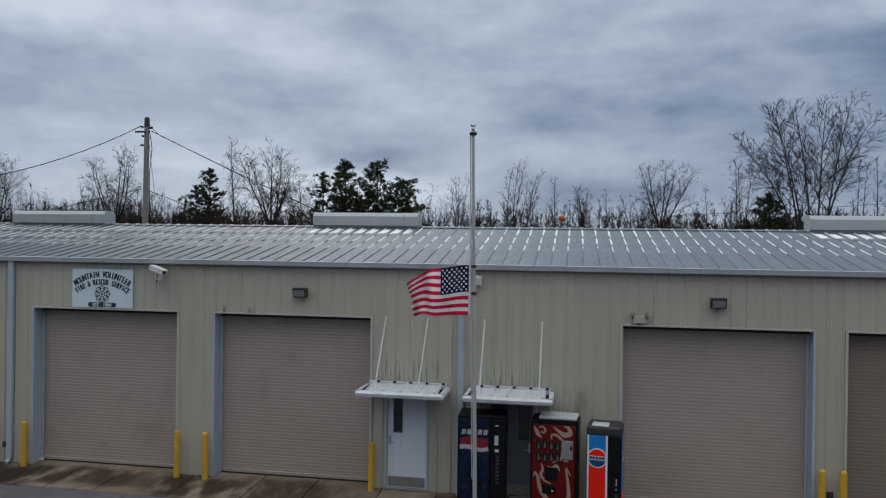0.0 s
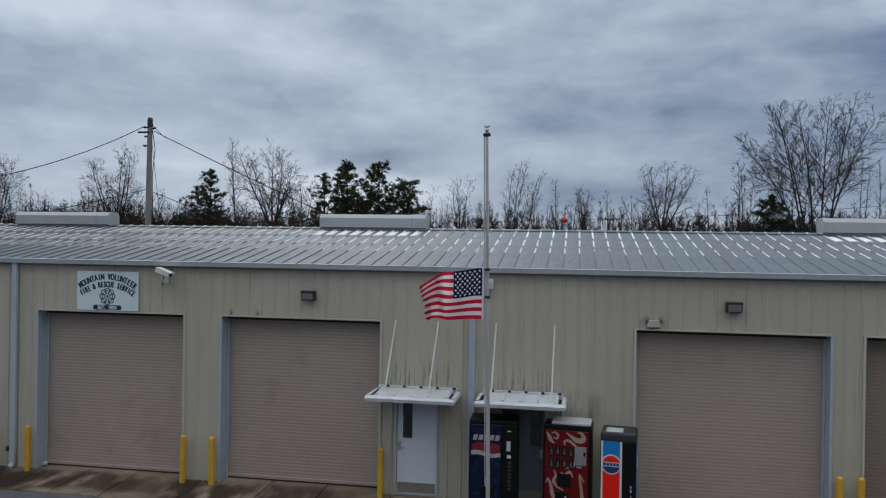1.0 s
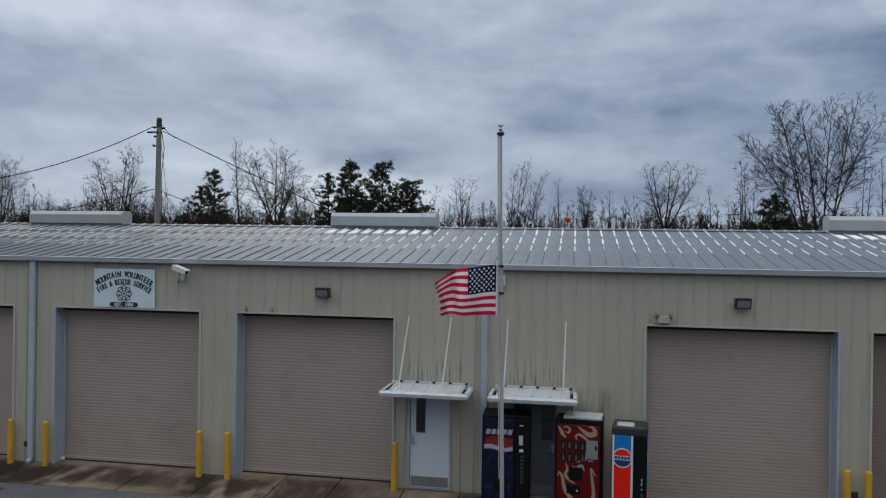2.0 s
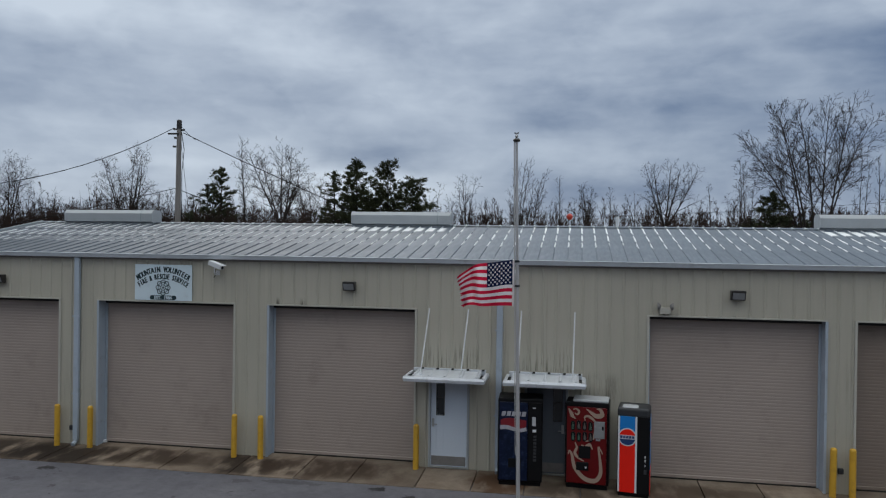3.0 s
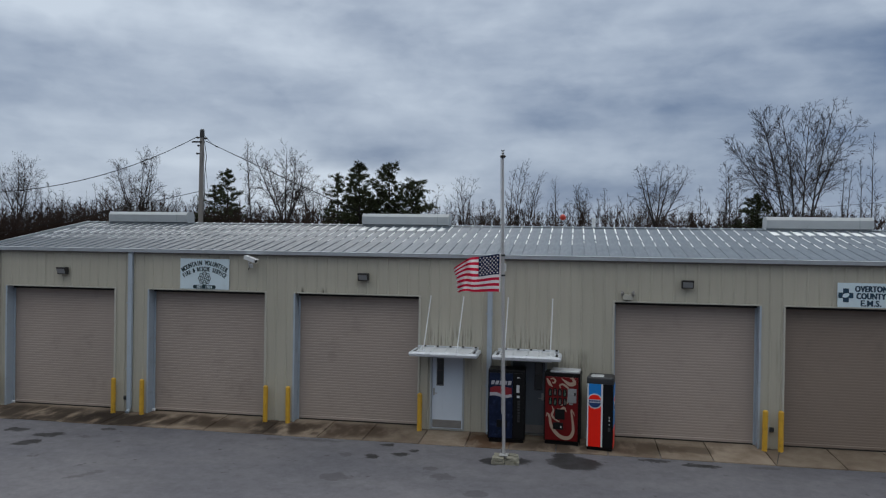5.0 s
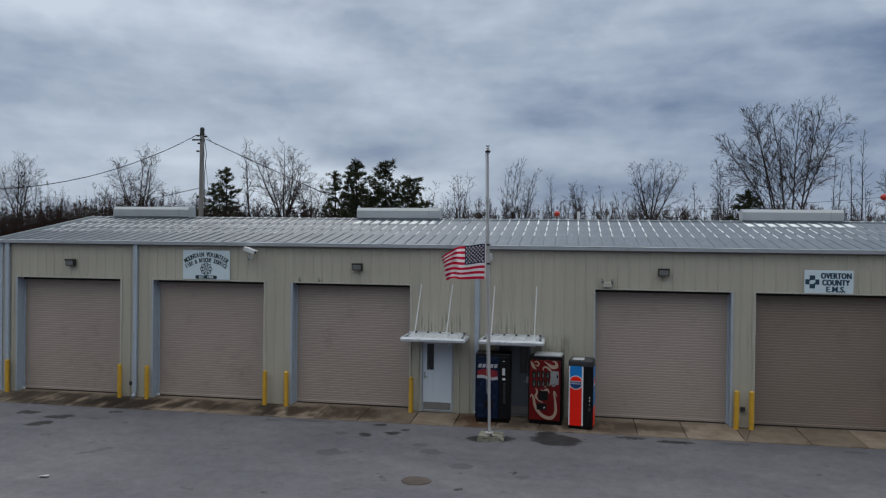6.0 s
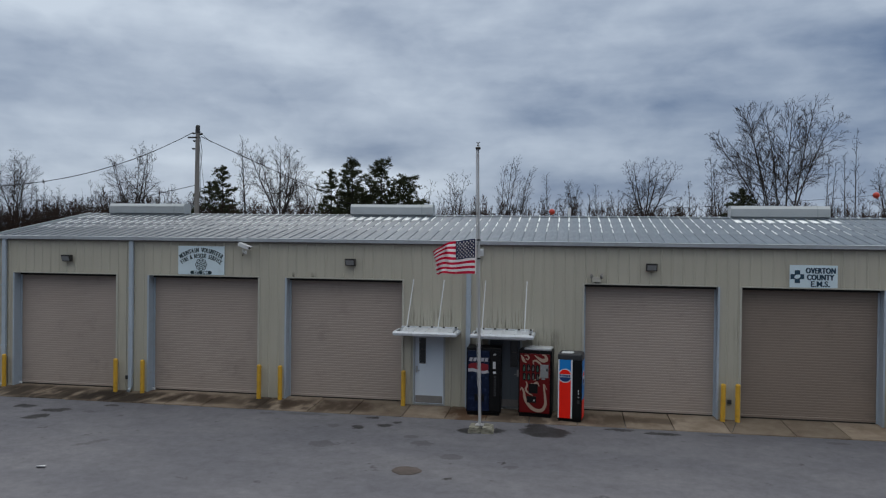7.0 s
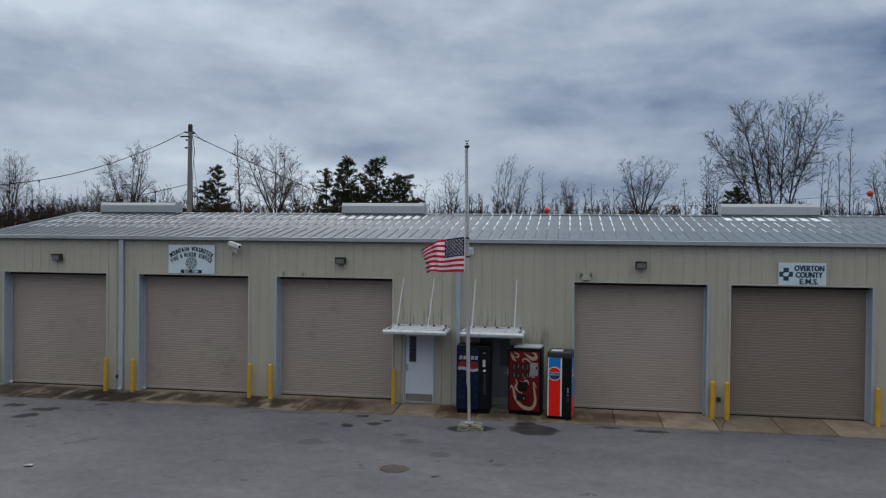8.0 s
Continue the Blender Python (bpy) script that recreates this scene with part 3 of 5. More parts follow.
# ---- fire station ----
EAVE_Y, EAVE_Z, RIDGE_Y, RIDGE_Z = -0.13, 4.97, 5.0, 5.88
LEFT, RIGHT, DEEP, TOP = -13.9, 24.0, 10.0, 4.93
OPEN = [(-13.24, -9.50, 3.745), (-8.385, -4.635, 3.745), (-3.73, 0.0, 3.745), (0.34, 1.32, 2.17), (2.62, 3.62, 2.17), (5.40, 9.165, 3.745), (9.775, 13.52, 3.745)]
station = thing("fire_station", pose(0, 0, 0), "long tan ribbed metal fire station with grey metal roof", "building")


THICK = 0.35


def wall_body():
    bm = bmesh.new()
    at = LEFT
    for x0, x1, h in OPEN:
        box(bm, at, x0, 0.004, THICK, -0.1, TOP)
        box(bm, x0, x1, 0.004, THICK, h, TOP)
        at = x1
    box(bm, at, RIGHT, 0.004, THICK, -0.1, TOP)
    return bm


front = part("front_wall", wall_body(), M_WALL, station)
part("back_wall", bevelled(0, (LEFT, RIGHT, DEEP - 0.25, DEEP, -0.1, TOP)), M_WALL, station)


def gable(x0, x1):
    bm = bmesh.new()
    prof = [(THICK + 0.002, -0.1), (DEEP - 0.252, -0.1), (DEEP - 0.252, TOP - 0.02), (RIDGE_Y, RIDGE_Z - 0.07), (THICK + 0.002, TOP - 0.02)]
    a = [bm.verts.new((x0, y, z)) for y, z in prof]
    b = [bm.verts.new((x1, y, z)) for y, z in prof]
    bm.faces.new(a[::-1])
    bm.faces.new(b)
    for i in range(5):
        bm.faces.new((a[i], a[(i + 1) % 5], b[(i + 1) % 5], b[i]))
    bmesh.ops.recalc_face_normals(bm, faces=bm.faces[:])
    return bm


part("gable_wall", gable(LEFT, LEFT + 0.2), M_WALL, station)
part("gable_wall", gable(RIGHT - 0.2, RIGHT), M_WALL, station)
part("floor", bevelled(0, (LEFT + 0.25, RIGHT - 0.25, THICK + 0.03, DEEP - 0.3, -0.12, -0.01)), M_CONCRETE, station)


def opening_trim(x0, x1, h, jamb_mat, wide=0.05):
    """Header and side trims round an opening, with painted jamb linings in the reveal."""
    bm = bevelled(0.004, (x0 - 0.03, x1 + 0.03, -0.045, 0.02, h - 0.005, h + 0.03))
    part("header_trim", bm, M_TANTRIM, station)
    for a, b in ((x0 - 0.035, x0 + 0.02), (x1 - 0.02, x1 + 0.035)):
        part("side_trim", bevelled(0.004, (a, b, -0.045, 0.02, -0.02, h - 0.007)), jamb_mat if b < x0 + 0.1 and x0 < 4 or a > x1 - 0.1 and x0 > 4 else M_TANTRIM, station)
    part("jamb", bevelled(0.003, (x0, x0 + 0.012, 0.022, THICK - 0.002, -0.02, h - 0.008)), jamb_mat, station)
    part("jamb", bevelled(0.003, (x1 - 0.012, x1, 0.022, THICK - 0.002, -0.02, h - 0.008)), jamb_mat, station)
    part("head_jamb", bevelled(0.003, (x0 + 0.014, x1 - 0.014, 0.022, THICK - 0.002, h - 0.012, h)), M_BRONZE, station)


def curtain_mesh(w, h):
    """Interlocking curved slats of a rolling steel door."""
    verts, faces = [], []
    pitch, n = 0.076, int(h / 0.076)
    z = 0.0
    prof = []
    for i in range(n + 1):
        for t, d in ((0.0, 0.0), (0.08, 0.0018), (0.40, 0.0034), (0.78, 0.0026), (0.90, 0.0)):
            prof.append((z + t * pitch, -d))
        z += pitch
    for zz, d in prof:
        zz = min(zz, h)
        verts += [(0, d, zz), (w, d, zz)]
    for i in range(len(prof) - 1):
        faces.append((2 * i, 2 * i + 1, 2 * i + 3, 2 * i + 2))
    return verts, faces


def bay_door(x0, x1, h, mat, brown):
    door = thing("bay_door", pose(x0 + 0.014, THICK - 0.03, 0.0), "", "")
    door.parent = station
    w = x1 - x0 - 0.028
    v, f = curtain_mesh(w, h - 0.10)
    v = [(a, b, c + 0.09) for a, b, c in v]
    part("curtain", raw("curtain", v, f, mat), mat, door, ("brown" if brown else "taupe") + " ribbed rolling steel curtain, closed")
    part("bottom_bar", bevelled(0.006, (0.01, w - 0.01, -0.035, 0.0, 0.03, 0.10)), mat, door)
    part("rubber_seal", bevelled(0.004, (0.01, w - 0.01, -0.03, 0.0, -0.005, 0.028)), M_RUBBER, door)
    # black strip puts the shadow line under the lintel into the shape
    part("header_shade_strip", bevelled(0.004, (0.0, w, -0.075, -0.052, h - 0.085, h - 0.012)), M_RUBBER, door, "black strip standing in for the shadow below the lintel")
    if x0 < -5:
        part("seal_end", bevelled(0.01, (0.0, 0.09, -0.12, -0.052, 0.0, 0.07)), M_PRINT_WHITE, door, "loose white end of the door seal")
    for a, b in ((0.0, 0.05), (w - 0.05, w)):
        part("guide_rail", bevelled(0.004, (a, b, -0.05, -0.022, 0.0, h - 0.02)), M_JAMB, door)


for i, (x0, x1, h) in enumerate(OPEN):
    if h > 3:
        brown = x0 > 9.5
        opening_trim(x0, x1, h, M_JAMB)
        bay_door(x0, x1, h, M_CURTAIN_BROWN if brown else M_CURTAIN, brown)


def entry_door(x0, x1, h, leaf_mat, window, handle_left):
    door = thing("entry_door", pose(x0, 0.03, 0.0), "", "")
    door.parent = station
    w = x1 - x0
    bm = bevelled(0.004, (0, 0.05, -0.07, 0.10, -0.01, h), (w - 0.05, w, -0.07, 0.10, -0.01, h), (0.05, w - 0.05, -0.07, 0.10, h - 0.05, h))
    part("door_frame", bm, M_VENT, door)
    a, b = window
    leaf = bevelled(0.004, (0.055, a, -0.03, 0.02, 0.03, h - 0.055), (b, w - 0.055, -0.03, 0.02, 0.03, h - 0.055), (a, b, -0.03, 0.02, 0.03, 1.25), (a, b, -0.03, 0.02, 2.0, h - 0.055))
    part("door_leaf", leaf, leaf_mat, door, "flush steel door leaf, closed")
    part("window_frame", bevelled(0.003, (a - 0.018, a, -0.042, -0.028, 1.235, 2.015), (b, b + 0.018, -0.042, -0.028, 1.235, 2.015), (a, b, -0.042, -0.028, 1.235, 1.25),
                                  (a, b, -0.042, -0.028, 2.0, 2.015), (a, b, -0.036, -0.02, 1.66, 1.675)), M_BRONZE, door)
    part("pane", bevelled(0, (a, b, -0.012, -0.006, 1.25, 2.0)), M_GLASS, door)
    part("kick_plate", bevelled(0.002, (0.075, w - 0.075, -0.036, -0.031, 0.05, 0.27)), M_KICK, door)
    part("threshold", bevelled(0.004, (0.05, w - 0.05, -0.09, 0.05, -0.01, 0.025)), M_STEEL, door)
    hx = 0.11 if handle_left else w - 0.11
    part("handle_plate", bevelled(0.004, (hx - 0.03, hx + 0.03, -0.042, -0.031, 0.96, 1.16)), M_STEEL, door)
    s = 1 if handle_left else -1
    part("lever", tube([(hx, -0.04, 1.03), (hx, -0.085, 1.03), (hx + s * 0.11, -0.085, 1.025)], 0.011, 8, M_STEEL, "lever"), M_STEEL, door)


entry_door(0.34, 1.32, 2.17, M_DOOR, (0.20, 0.37), True)
entry_door(2.62, 3.62, 2.17, M_DOOR_DULL, (0.68, 0.86), False)


# roof, gutter, downspouts
roof = part("roof", bevelled(0, (LEFT - 0.04, RIGHT + 0.04, 4.9, 5.1, RIDGE_Z - 0.16, RIDGE_Z - 0.10)), M_ZINC, station, "low pitched grey standing seam metal roof")
RUN = math.hypot(RIDGE_Y - EAVE_Y, RIDGE_Z - EAVE_Z)
SLOPE = math.degrees(math.atan2(RIDGE_Z - EAVE_Z, RIDGE_Y - EAVE_Y))


def roof_panel_mesh():
    """One pan with its standing seam, slightly bowed between the purlins."""
    verts, faces = [], []
    prof = [(0.0, 0.0), (0.009, 0.020), (0.022, 0.020), (0.032, 0.0), (0.19, 0.004), (SEAM, 0.0)]
    rows = 13
    for i in range(rows):
        t = i / (rows - 1)
        sag = 0.006 * math.sin(t * math.pi * 8)
        for x, z in prof:
            verts.append((x, t * RUN, z + (sag if 0.04 < x < SEAM - 0.01 else 0)))
    n = len(prof)
    for i in range(rows - 1):
        for j in range(n - 1):
            faces.append((i * n + j, i * n + j + 1, (i + 1) * n + j + 1, (i + 1) * n + j))
    return raw("roof_panel", verts, faces, M_ROOF)


back = bmesh.new()
bv = [back.verts.new(p) for p in ((LEFT - 0.05, RIDGE_Y, RIDGE_Z), (RIGHT + 0.05, RIDGE_Y, RIDGE_Z), (RIGHT + 0.05, 10.13, EAVE_Z), (LEFT - 0.05, 10.13, EAVE_Z))]
back.faces.new(bv[::-1])
bw = [back.verts.new((v.co.x, v.co.y, v.co.z - 0.05)) for v in bv]
back.faces.new(bw)
for i in range(4):
    back.faces.new((bv[i], bv[(i + 1) % 4], bw[(i + 1) % 4], bw[i]))
part("back_slope", back, M_ROOF, station)
deck = bmesh.new()
dv = [deck.verts.new(p) for p in ((LEFT - 0.04, EAVE_Y + 0.02, EAVE_Z - 0.012), (RIGHT + 0.04, EAVE_Y + 0.02, EAVE_Z - 0.012), (RIGHT + 0.04, RIDGE_Y, RIDGE_Z - 0.012), (LEFT - 0.04, RIDGE_Y, RIDGE_Z - 0.012))]
deck.faces.new(dv)
dw = [deck.verts.new((v.co.x, v.co.y, v.co.z - 0.045)) for v in dv]
deck.faces.new(dw[::-1])
for i in range(4):
    deck.faces.new((dv[i], dw[i], dw[(i + 1) % 4], dv[(i + 1) % 4]))
part("roof_deck", deck, M_ZINC, station)
cap = bmesh.new()
for s in (-1, 1):
    a = [cap.verts.new((x, RIDGE_Y + s * 0.20 * t, RIDGE_Z + 0.034 - 0.044 * t)) for x, t in ((LEFT - 0.06, 0), (RIGHT + 0.06, 0), (RIGHT + 0.06, 1), (LEFT - 0.06, 1))]
    cap.faces.new(a if s < 0 else a[::-1])
part("ridge_cap", cap, M_ROOF, station)
for x in (LEFT - 0.06, RIGHT + 0.02):
    bm = bmesh.new()
    box(bm, x, x + 0.05, 0, RUN, -0.10, 0.055)
    ob = part("rake_trim", bm, M_ZINC, station)
    ob.matrix_basis = pose(0, EAVE_Y, EAVE_Z, SLOPE, 0, 0)


def gutter_mesh():
    """A box gutter with a rolled lip, open on top."""
    prof = [(-0.045, 4.862), (-0.165, 4.862), (-0.19, 4.935), (-0.205, 4.965), (-0.195, 4.975), (-0.180, 4.965), (-0.155, 4.882), (-0.055, 4.882), (-0.055, 4.95), (-0.045, 4.95)]
    verts = [(x, y, z) for x in (LEFT - 0.05, RIGHT + 0.05) for y, z in prof]
    n = len(prof)
    faces = [(i, n + i, n + (i + 1) % n, (i + 1) % n) for i in range(n)]
    faces += [tuple(range(n)), tuple(range(2 * n - 1, n - 1, -1))]
    return raw("gutter", verts, faces, M_GUTTER)


part("gutter", gutter_mesh(), M_GUTTER, station)


def downspout(x):
    bm = bevelled(0.012, (x - 0.07, x + 0.07, -0.125, -0.032, 0.10, 4.86))
    ob = part("downspout", bm, M_JAMB, station, "square blue-grey downspout")
    part("elbow", tube([(x, -0.08, 0.13), (x, -0.10, 0.06), (x, -0.20, 0.01)], [0.06, 0.06, 0.06], 8, M_JAMB, "elbow"), M_JAMB, ob)
    for z in (1.3, 3.3):
        part("strap", bevelled(0.002, (x - 0.10, x + 0.10, -0.130, -0.120, z, z + 0.04)), M_JAMB, ob)


for x in (-13.56, -8.96, 2.02, 17.5):
    downspout(x)
part("corner_trim", bevelled(0.006, (LEFT - 0.03, LEFT + 0.12, -0.045, 0.0, -0.05, 4.86)), M_JAMB, station)
# darker grey strip draws the gutter's shadow line on the wall
part("eave_shade_strip", bevelled(0.003, (LEFT, RIGHT, -0.040, 0.0, 4.815, 4.862)), M_KICK, station, "grey strip standing in for the shadow under the gutter")
part("base_trim", bevelled(0.003, (LEFT, -13.26, -0.02, 0.0, -0.06, 0.03)), M_TANTRIM, station)


def ridge_vent(x0, x1):
    """A long low ventilator with chamfered shoulders and end caps, on the ridge."""
    vent = thing("ridge_vent", pose(x0, RIDGE_Y - 0.30, RIDGE_Z - 0.03), "", "")
    vent.parent = station
    w = x1 - x0
    prof = [(0.08, -0.07), (0.08, 0.04), (0.0, 0.065), (0.0, 0.33), (0.10, 0.435), (0.46, 0.435), (0.56, 0.33), (0.56, 0.065), (0.48, 0.04), (0.48, -0.07)]
    def solid(a, b, grow):
        bm = bmesh.new()
        pa = [bm.verts.new((a, y + (grow if y > 0.28 else -grow), z + grow)) for y, z in prof]
        pb = [bm.verts.new((b, y + (grow if y > 0.28 else -grow), z + grow)) for y, z in prof]
        bm.faces.new(pa[::-1]); bm.faces.new(pb)
        for i in range(len(prof)):
            bm.faces.new((pa[i], pa[(i + 1) % len(prof)], pb[(i + 1) % len(prof)], pb[i]))
        bmesh.ops.recalc_face_normals(bm, faces=bm.faces[:])
        return bm
    part("vent_body", solid(0.03, w - 0.03, 0), M_VENT, vent, "pale grey galvanised ridge ventilator")
    part("end_cap", solid(0, 0.03, 0.008), M_VENT, vent)
    part("end_cap", solid(w - 0.03, w, 0.008), M_VENT, vent)
    part("joint_strap", solid(w - 0.42, w - 0.38, 0.006), M_ZINC, vent)


ridge_vent(-12.9, -9.75)
ridge_vent(-3.08, 0.02)
ridge_vent(10.4, 13.58)
pipe = thing("vent_pipe", pose(4.95, 5.25, RIDGE_Z - 0.1), "", "")
pipe.parent = station
part("pipe", tube([(0, 0, 0), (0, 0, 0.42)], 0.055, 12, M_WHITE, "pipe"), M_WHITE, pipe, "white plastic vent pipe")
part("flashing", tube([(0, 0, 0.0), (0, 0, 0.10)], [0.11, 0.055], 12, M_ZINC, "flashing"), M_ZINC, pipe)

# ---- concrete apron ----
apron = tagged(new("apron"), "stained concrete apron along the station front", "pavement", kind="structure")
JOINTS = [-14.6, -13.4, -11.8, -10.4, -9.1, -8.2, -7.09, -5.9, -4.14, -2.55, -1.26, 0.3, 1.54, 2.7, 3.92, 5.25, 6.56, 7.84, 9.3, 10.95, 12.3, 13.9, 15.5, 17.2, 19.0, 21.0, 23.0, 24.5]
for i, (a, b) in enumerate(zip(JOINTS, JOINTS[1:])):
    rr = random.Random(i)
    g = 0.0105
    edge = -1.33 + rr.uniform(-0.02, 0.02)
    drop = rr.uniform(-0.004, 0.004)
    bm = bmesh.new()
    v = box(bm, a + g, b - g, edge, THICK + 0.012, -0.16, 0.0)
    for q in v:
        if q.co.z > -0.05:
            q.co.z = -0.078 + drop if q.co.y < -1 else drop * 0.3 - 0.004
    e = [q for q in bm.edges if all(w.co.z > -0.1 for w in q.verts)]
    bmesh.ops.bevel(bm, geom=e, offset=0.010, segments=1, affect="EDGES")
    part("slab", bm, M_CONCRETE, apron)

bm = bmesh.new()
for q, (px, py) in zip(box(bm, -0.009, 0.009, 0, 1, 0, 0.006), ((9.31, -1.325), (9.31, -1.325), (9.63, -0.27), (9.63, -0.27), (9.328, -1.325), (9.328, -1.325), (9.648, -0.27), (9.648, -0.27))):
    q.co = (px, py, -0.004 + 0.0595 * min(0, py + 0.02) + (0.004 if q.co.z > 0.001 else -0.01))
part("joint_filler", bm, M_RUBBER, apron)

# ---- bollards ----
def bollard():
    b = thing("bollard", pose(0, 0, 0), "yellow painted steel pipe bollard beside a bay door", "bollard", "bollards along the station front")
    part("post", tube([(0, 0, -0.03), (0, 0, 0.99)], 0.069, 20, M_YELLOW, "post"), M_YELLOW, b, smooth=False)
    part("cap", tube([(0, 0, 0.99), (0, 0, 1.012), (0, 0, 1.03), (0, 0, 1.04)], [0.069, 0.062, 0.043, 0.01], 20, M_YELLOW, "cap"), M_YELLOW, b, "domed concrete cap, faded yellow")
    return b


first = bollard()
first.matrix_world = pose(-13.46, -0.19, 0)
for i, x in enumerate((-9.42, -8.48, -4.53, -3.83, 0.08, 9.29, 9.69, 13.63)):
    copy_thing(first, pose(x, -0.19, 0, 0.6 * ((i * 7) % 5 - 2) * 0.5, 0.4 * ((i * 3) % 5 - 2) * 0.5, i * 40))


# ---- canopies ----
def canopy(x0, x1):
    """A shallow metal tray over an entry door, hung on two rods."""
    c = thing("door_canopy", pose(x0, 0, 2.20), "white metal door canopy hung on two thin rods", "canopy", "canopies over the entry doors")
    w, d = x1 - x0, 0.93
    def rim(a, b):
        bm = bmesh.new()
        prof = [(0.0, -0.02), (0.035, -0.02), (0.035, 0.03), (0.070, 0.085), (0.070, 0.10), (0.0, 0.10), (-0.025, 0.05)]
        d_ = (Vector(b) - Vector(a)).normalized()
        n_ = Vector((d_.y, -d_.x, 0))
        pa = [bm.verts.new(Vector(a) - n_ * p + Vector((0, 0, z))) for p, z in prof]
        pb = [bm.verts.new(Vector(b) - n_ * p + Vector((0, 0, z))) for p, z in prof]
        for i in range(len(prof)):
            bm.faces.new((pa[i], pa[(i + 1) % len(prof)], pb[(i + 1) % len(prof)], pb[i]))
        bm.faces.new(pa[::-1]); bm.faces.new(pb)
        bmesh.ops.recalc_face_normals(bm, faces=bm.faces[:])
        return bm
    part("front_rim", rim((0, -d, 0), (w, -d, 0)), M_CANOPY, c)
    part("side_rim", rim((0, -0.05, 0), (0, -d + 0.002, 0)), M_CANOPY, c)
    part("side_rim", rim((w, -d + 0.002, 0), (w, -0.05, 0)), M_CANOPY, c)
    part("wall_rim", bevelled(0.004, (0.06, w - 0.06, -0.09, -0.034, 0.02, 0.17)), M_CANOPY, c)
    n = 5
    pan = bmesh.new()
    box(pan, 0.15, w - 0.14, -d + 0.14, -0.125, 0.045, 0.080)
    for q in pan.verts:
        q.co.z += 0.06 * (q.co.y + d) / d
    part("tray", pan, M_CANOPY, c)
    # black sheet: the shade in the gap round the tray, done in colour
    part("dark_gap_pan", bevelled(0, (0.037, w - 0.037, -d + 0.037, -0.092, 0.02, 0.04)), M_RUBBER, c)
    for i in range(n):
        x = 0.20 + (w - 0.40) * i / (n - 1)
        bm = bmesh.new()
        v = box(bm, x - 0.04, x + 0.04, -d + 0.145, -0.13, 0.0815, 0.102)
        for q in v:
            if q.co.z > 0.09:
                q.co.x = x + (q.co.x - x) * 0.5
            q.co.z += 0.06 * (q.co.y + d) / d
        part("rib", bm, M_CANOPY, c)
        part("rib_closure", bevelled(0.002, (x + 0.05, x + 0.11, -0.122, -0.096, 0.145, 0.185)), M_RUBBER, c)
    if x0 > 1:
        ob = part("strip_light", bevelled(0.008, (0.28, w - 0.22, -0.72, -0.62, -0.075, -0.022)), M_CANOPY, c, "pale strip light under the canopy, unlit")
    for x in ROD_X[0 if x0 < 1 else 1]:
        part("rod", tube([(x - x0, -0.03, 1.56), (x - x0 - (0.085 if x0 < 1 else 0.03), -0.62, 0.095)], 0.017, 8, M_WHITE, "rod"), M_WHITE, c, "thin white support rod")
        part("rod_bracket", bevelled(0.003, (x - x0 - 0.018, x - x0 + 0.018, -0.045, -0.031, 1.53, 1.59)), M_WHITE, c)
        part("rod_shoe", bevelled(0.003, (x - x0 - 0.11, x - x0 - 0.03, -0.66, -0.58, 0.0865, 0.12)), M_CANOPY, c)
    return c


ROD_X = ((0.33, 1.27), (2.52, 3.75))
canopy(-0.08, 1.77)
canopy(2.20, 4.0)


# ---- vending machines ----
def machine_body(m, w, d, h, mat, top_mat, foot=0.09):
    part("cabinet", bevelled(0.02, (0, w, 0.03, d, foot, h), segments=2), mat, m)
    part("plinth", bevelled(0.006, (0.03, w - 0.03, 0.06, d - 0.03, 0.0, foot)), M_BLACK, m)


def blue_machine():
    """Tall dark blue drink machine with a black service column."""
    m = thing("vending_machine", pose(2.09, -0.88, -0.055, 0, 0, 2), "dark blue drink vending machine with black column, worn", "vending machine", "vending machines by the entry door")
    w, d, h = 0.99, 0.72, 1.95
    machine_body(m, w, d, h, M_BLACK, M_BLACK)
    part("front_panel", bevelled(0.008, (0.03, 0.66, -0.005, 0.03, 0.13, 1.87)), M_DEEP_BLUE, m, "dark blue panel printed with a water splash")
    bm = bmesh.new()
    for i in range(5):
        x = 0.075 + i * 0.112
        plate(bm, [(x, 1.56), (x + 0.085, 1.56), (x + 0.108, 1.665), (x + 0.023, 1.665)], -0.009, 0.003)
    part("brand_mark", bm, M_RIBBON_GREY, m, "row of slanted white blocks")
    bm = bmesh.new()
    top = [(0.06, 1.47), (0.16, 1.51), (0.3, 1.52), (0.48, 1.50), (0.63, 1.47)]
    plate(bm, [(0.06, 1.35), (0.2, 1.34), (0.36, 1.30), (0.5, 1.28), (0.63, 1.31)] + top[::-1], -0.009, 0.003)
    part("red_wave", bm, M_PRINT_RED, m)
    bm = bmesh.new()
    ribbon(bm, bow([(0.05, 1.30), (0.2, 1.31), (0.36, 1.27), (0.5, 1.25), (0.635, 1.28)], 6), [0.045] * 9 + [0.04] * 16, -0.010, 0.003)
    part("white_wave", bm, M_RIBBON_GREY, m)
    part("service_column", bevelled(0.006, (0.68, 0.96, -0.008, 0.03, 0.13, 1.87)), M_BLACK, m)
    part("coin_panel", bevelled(0.004, (0.76, 0.84, -0.016, -0.008, 1.36, 1.56)), M_LIGHTCAP, m)
    part("price_label", bevelled(0.002, (0.77, 0.85, -0.014, -0.008, 1.22, 1.28)), M_PRINT_WHITE, m)
    part("top_label", bevelled(0.002, (0.77, 0.84, -0.014, -0.008, 1.75, 1.77)), M_PRINT_WHITE, m)
    for i in range(8):
        part("button", bevelled(0.003, (0.79, 0.86, -0.018, -0.008, 1.10 - i * 0.075, 1.15 - i * 0.075)), M_GREYCAP, m)
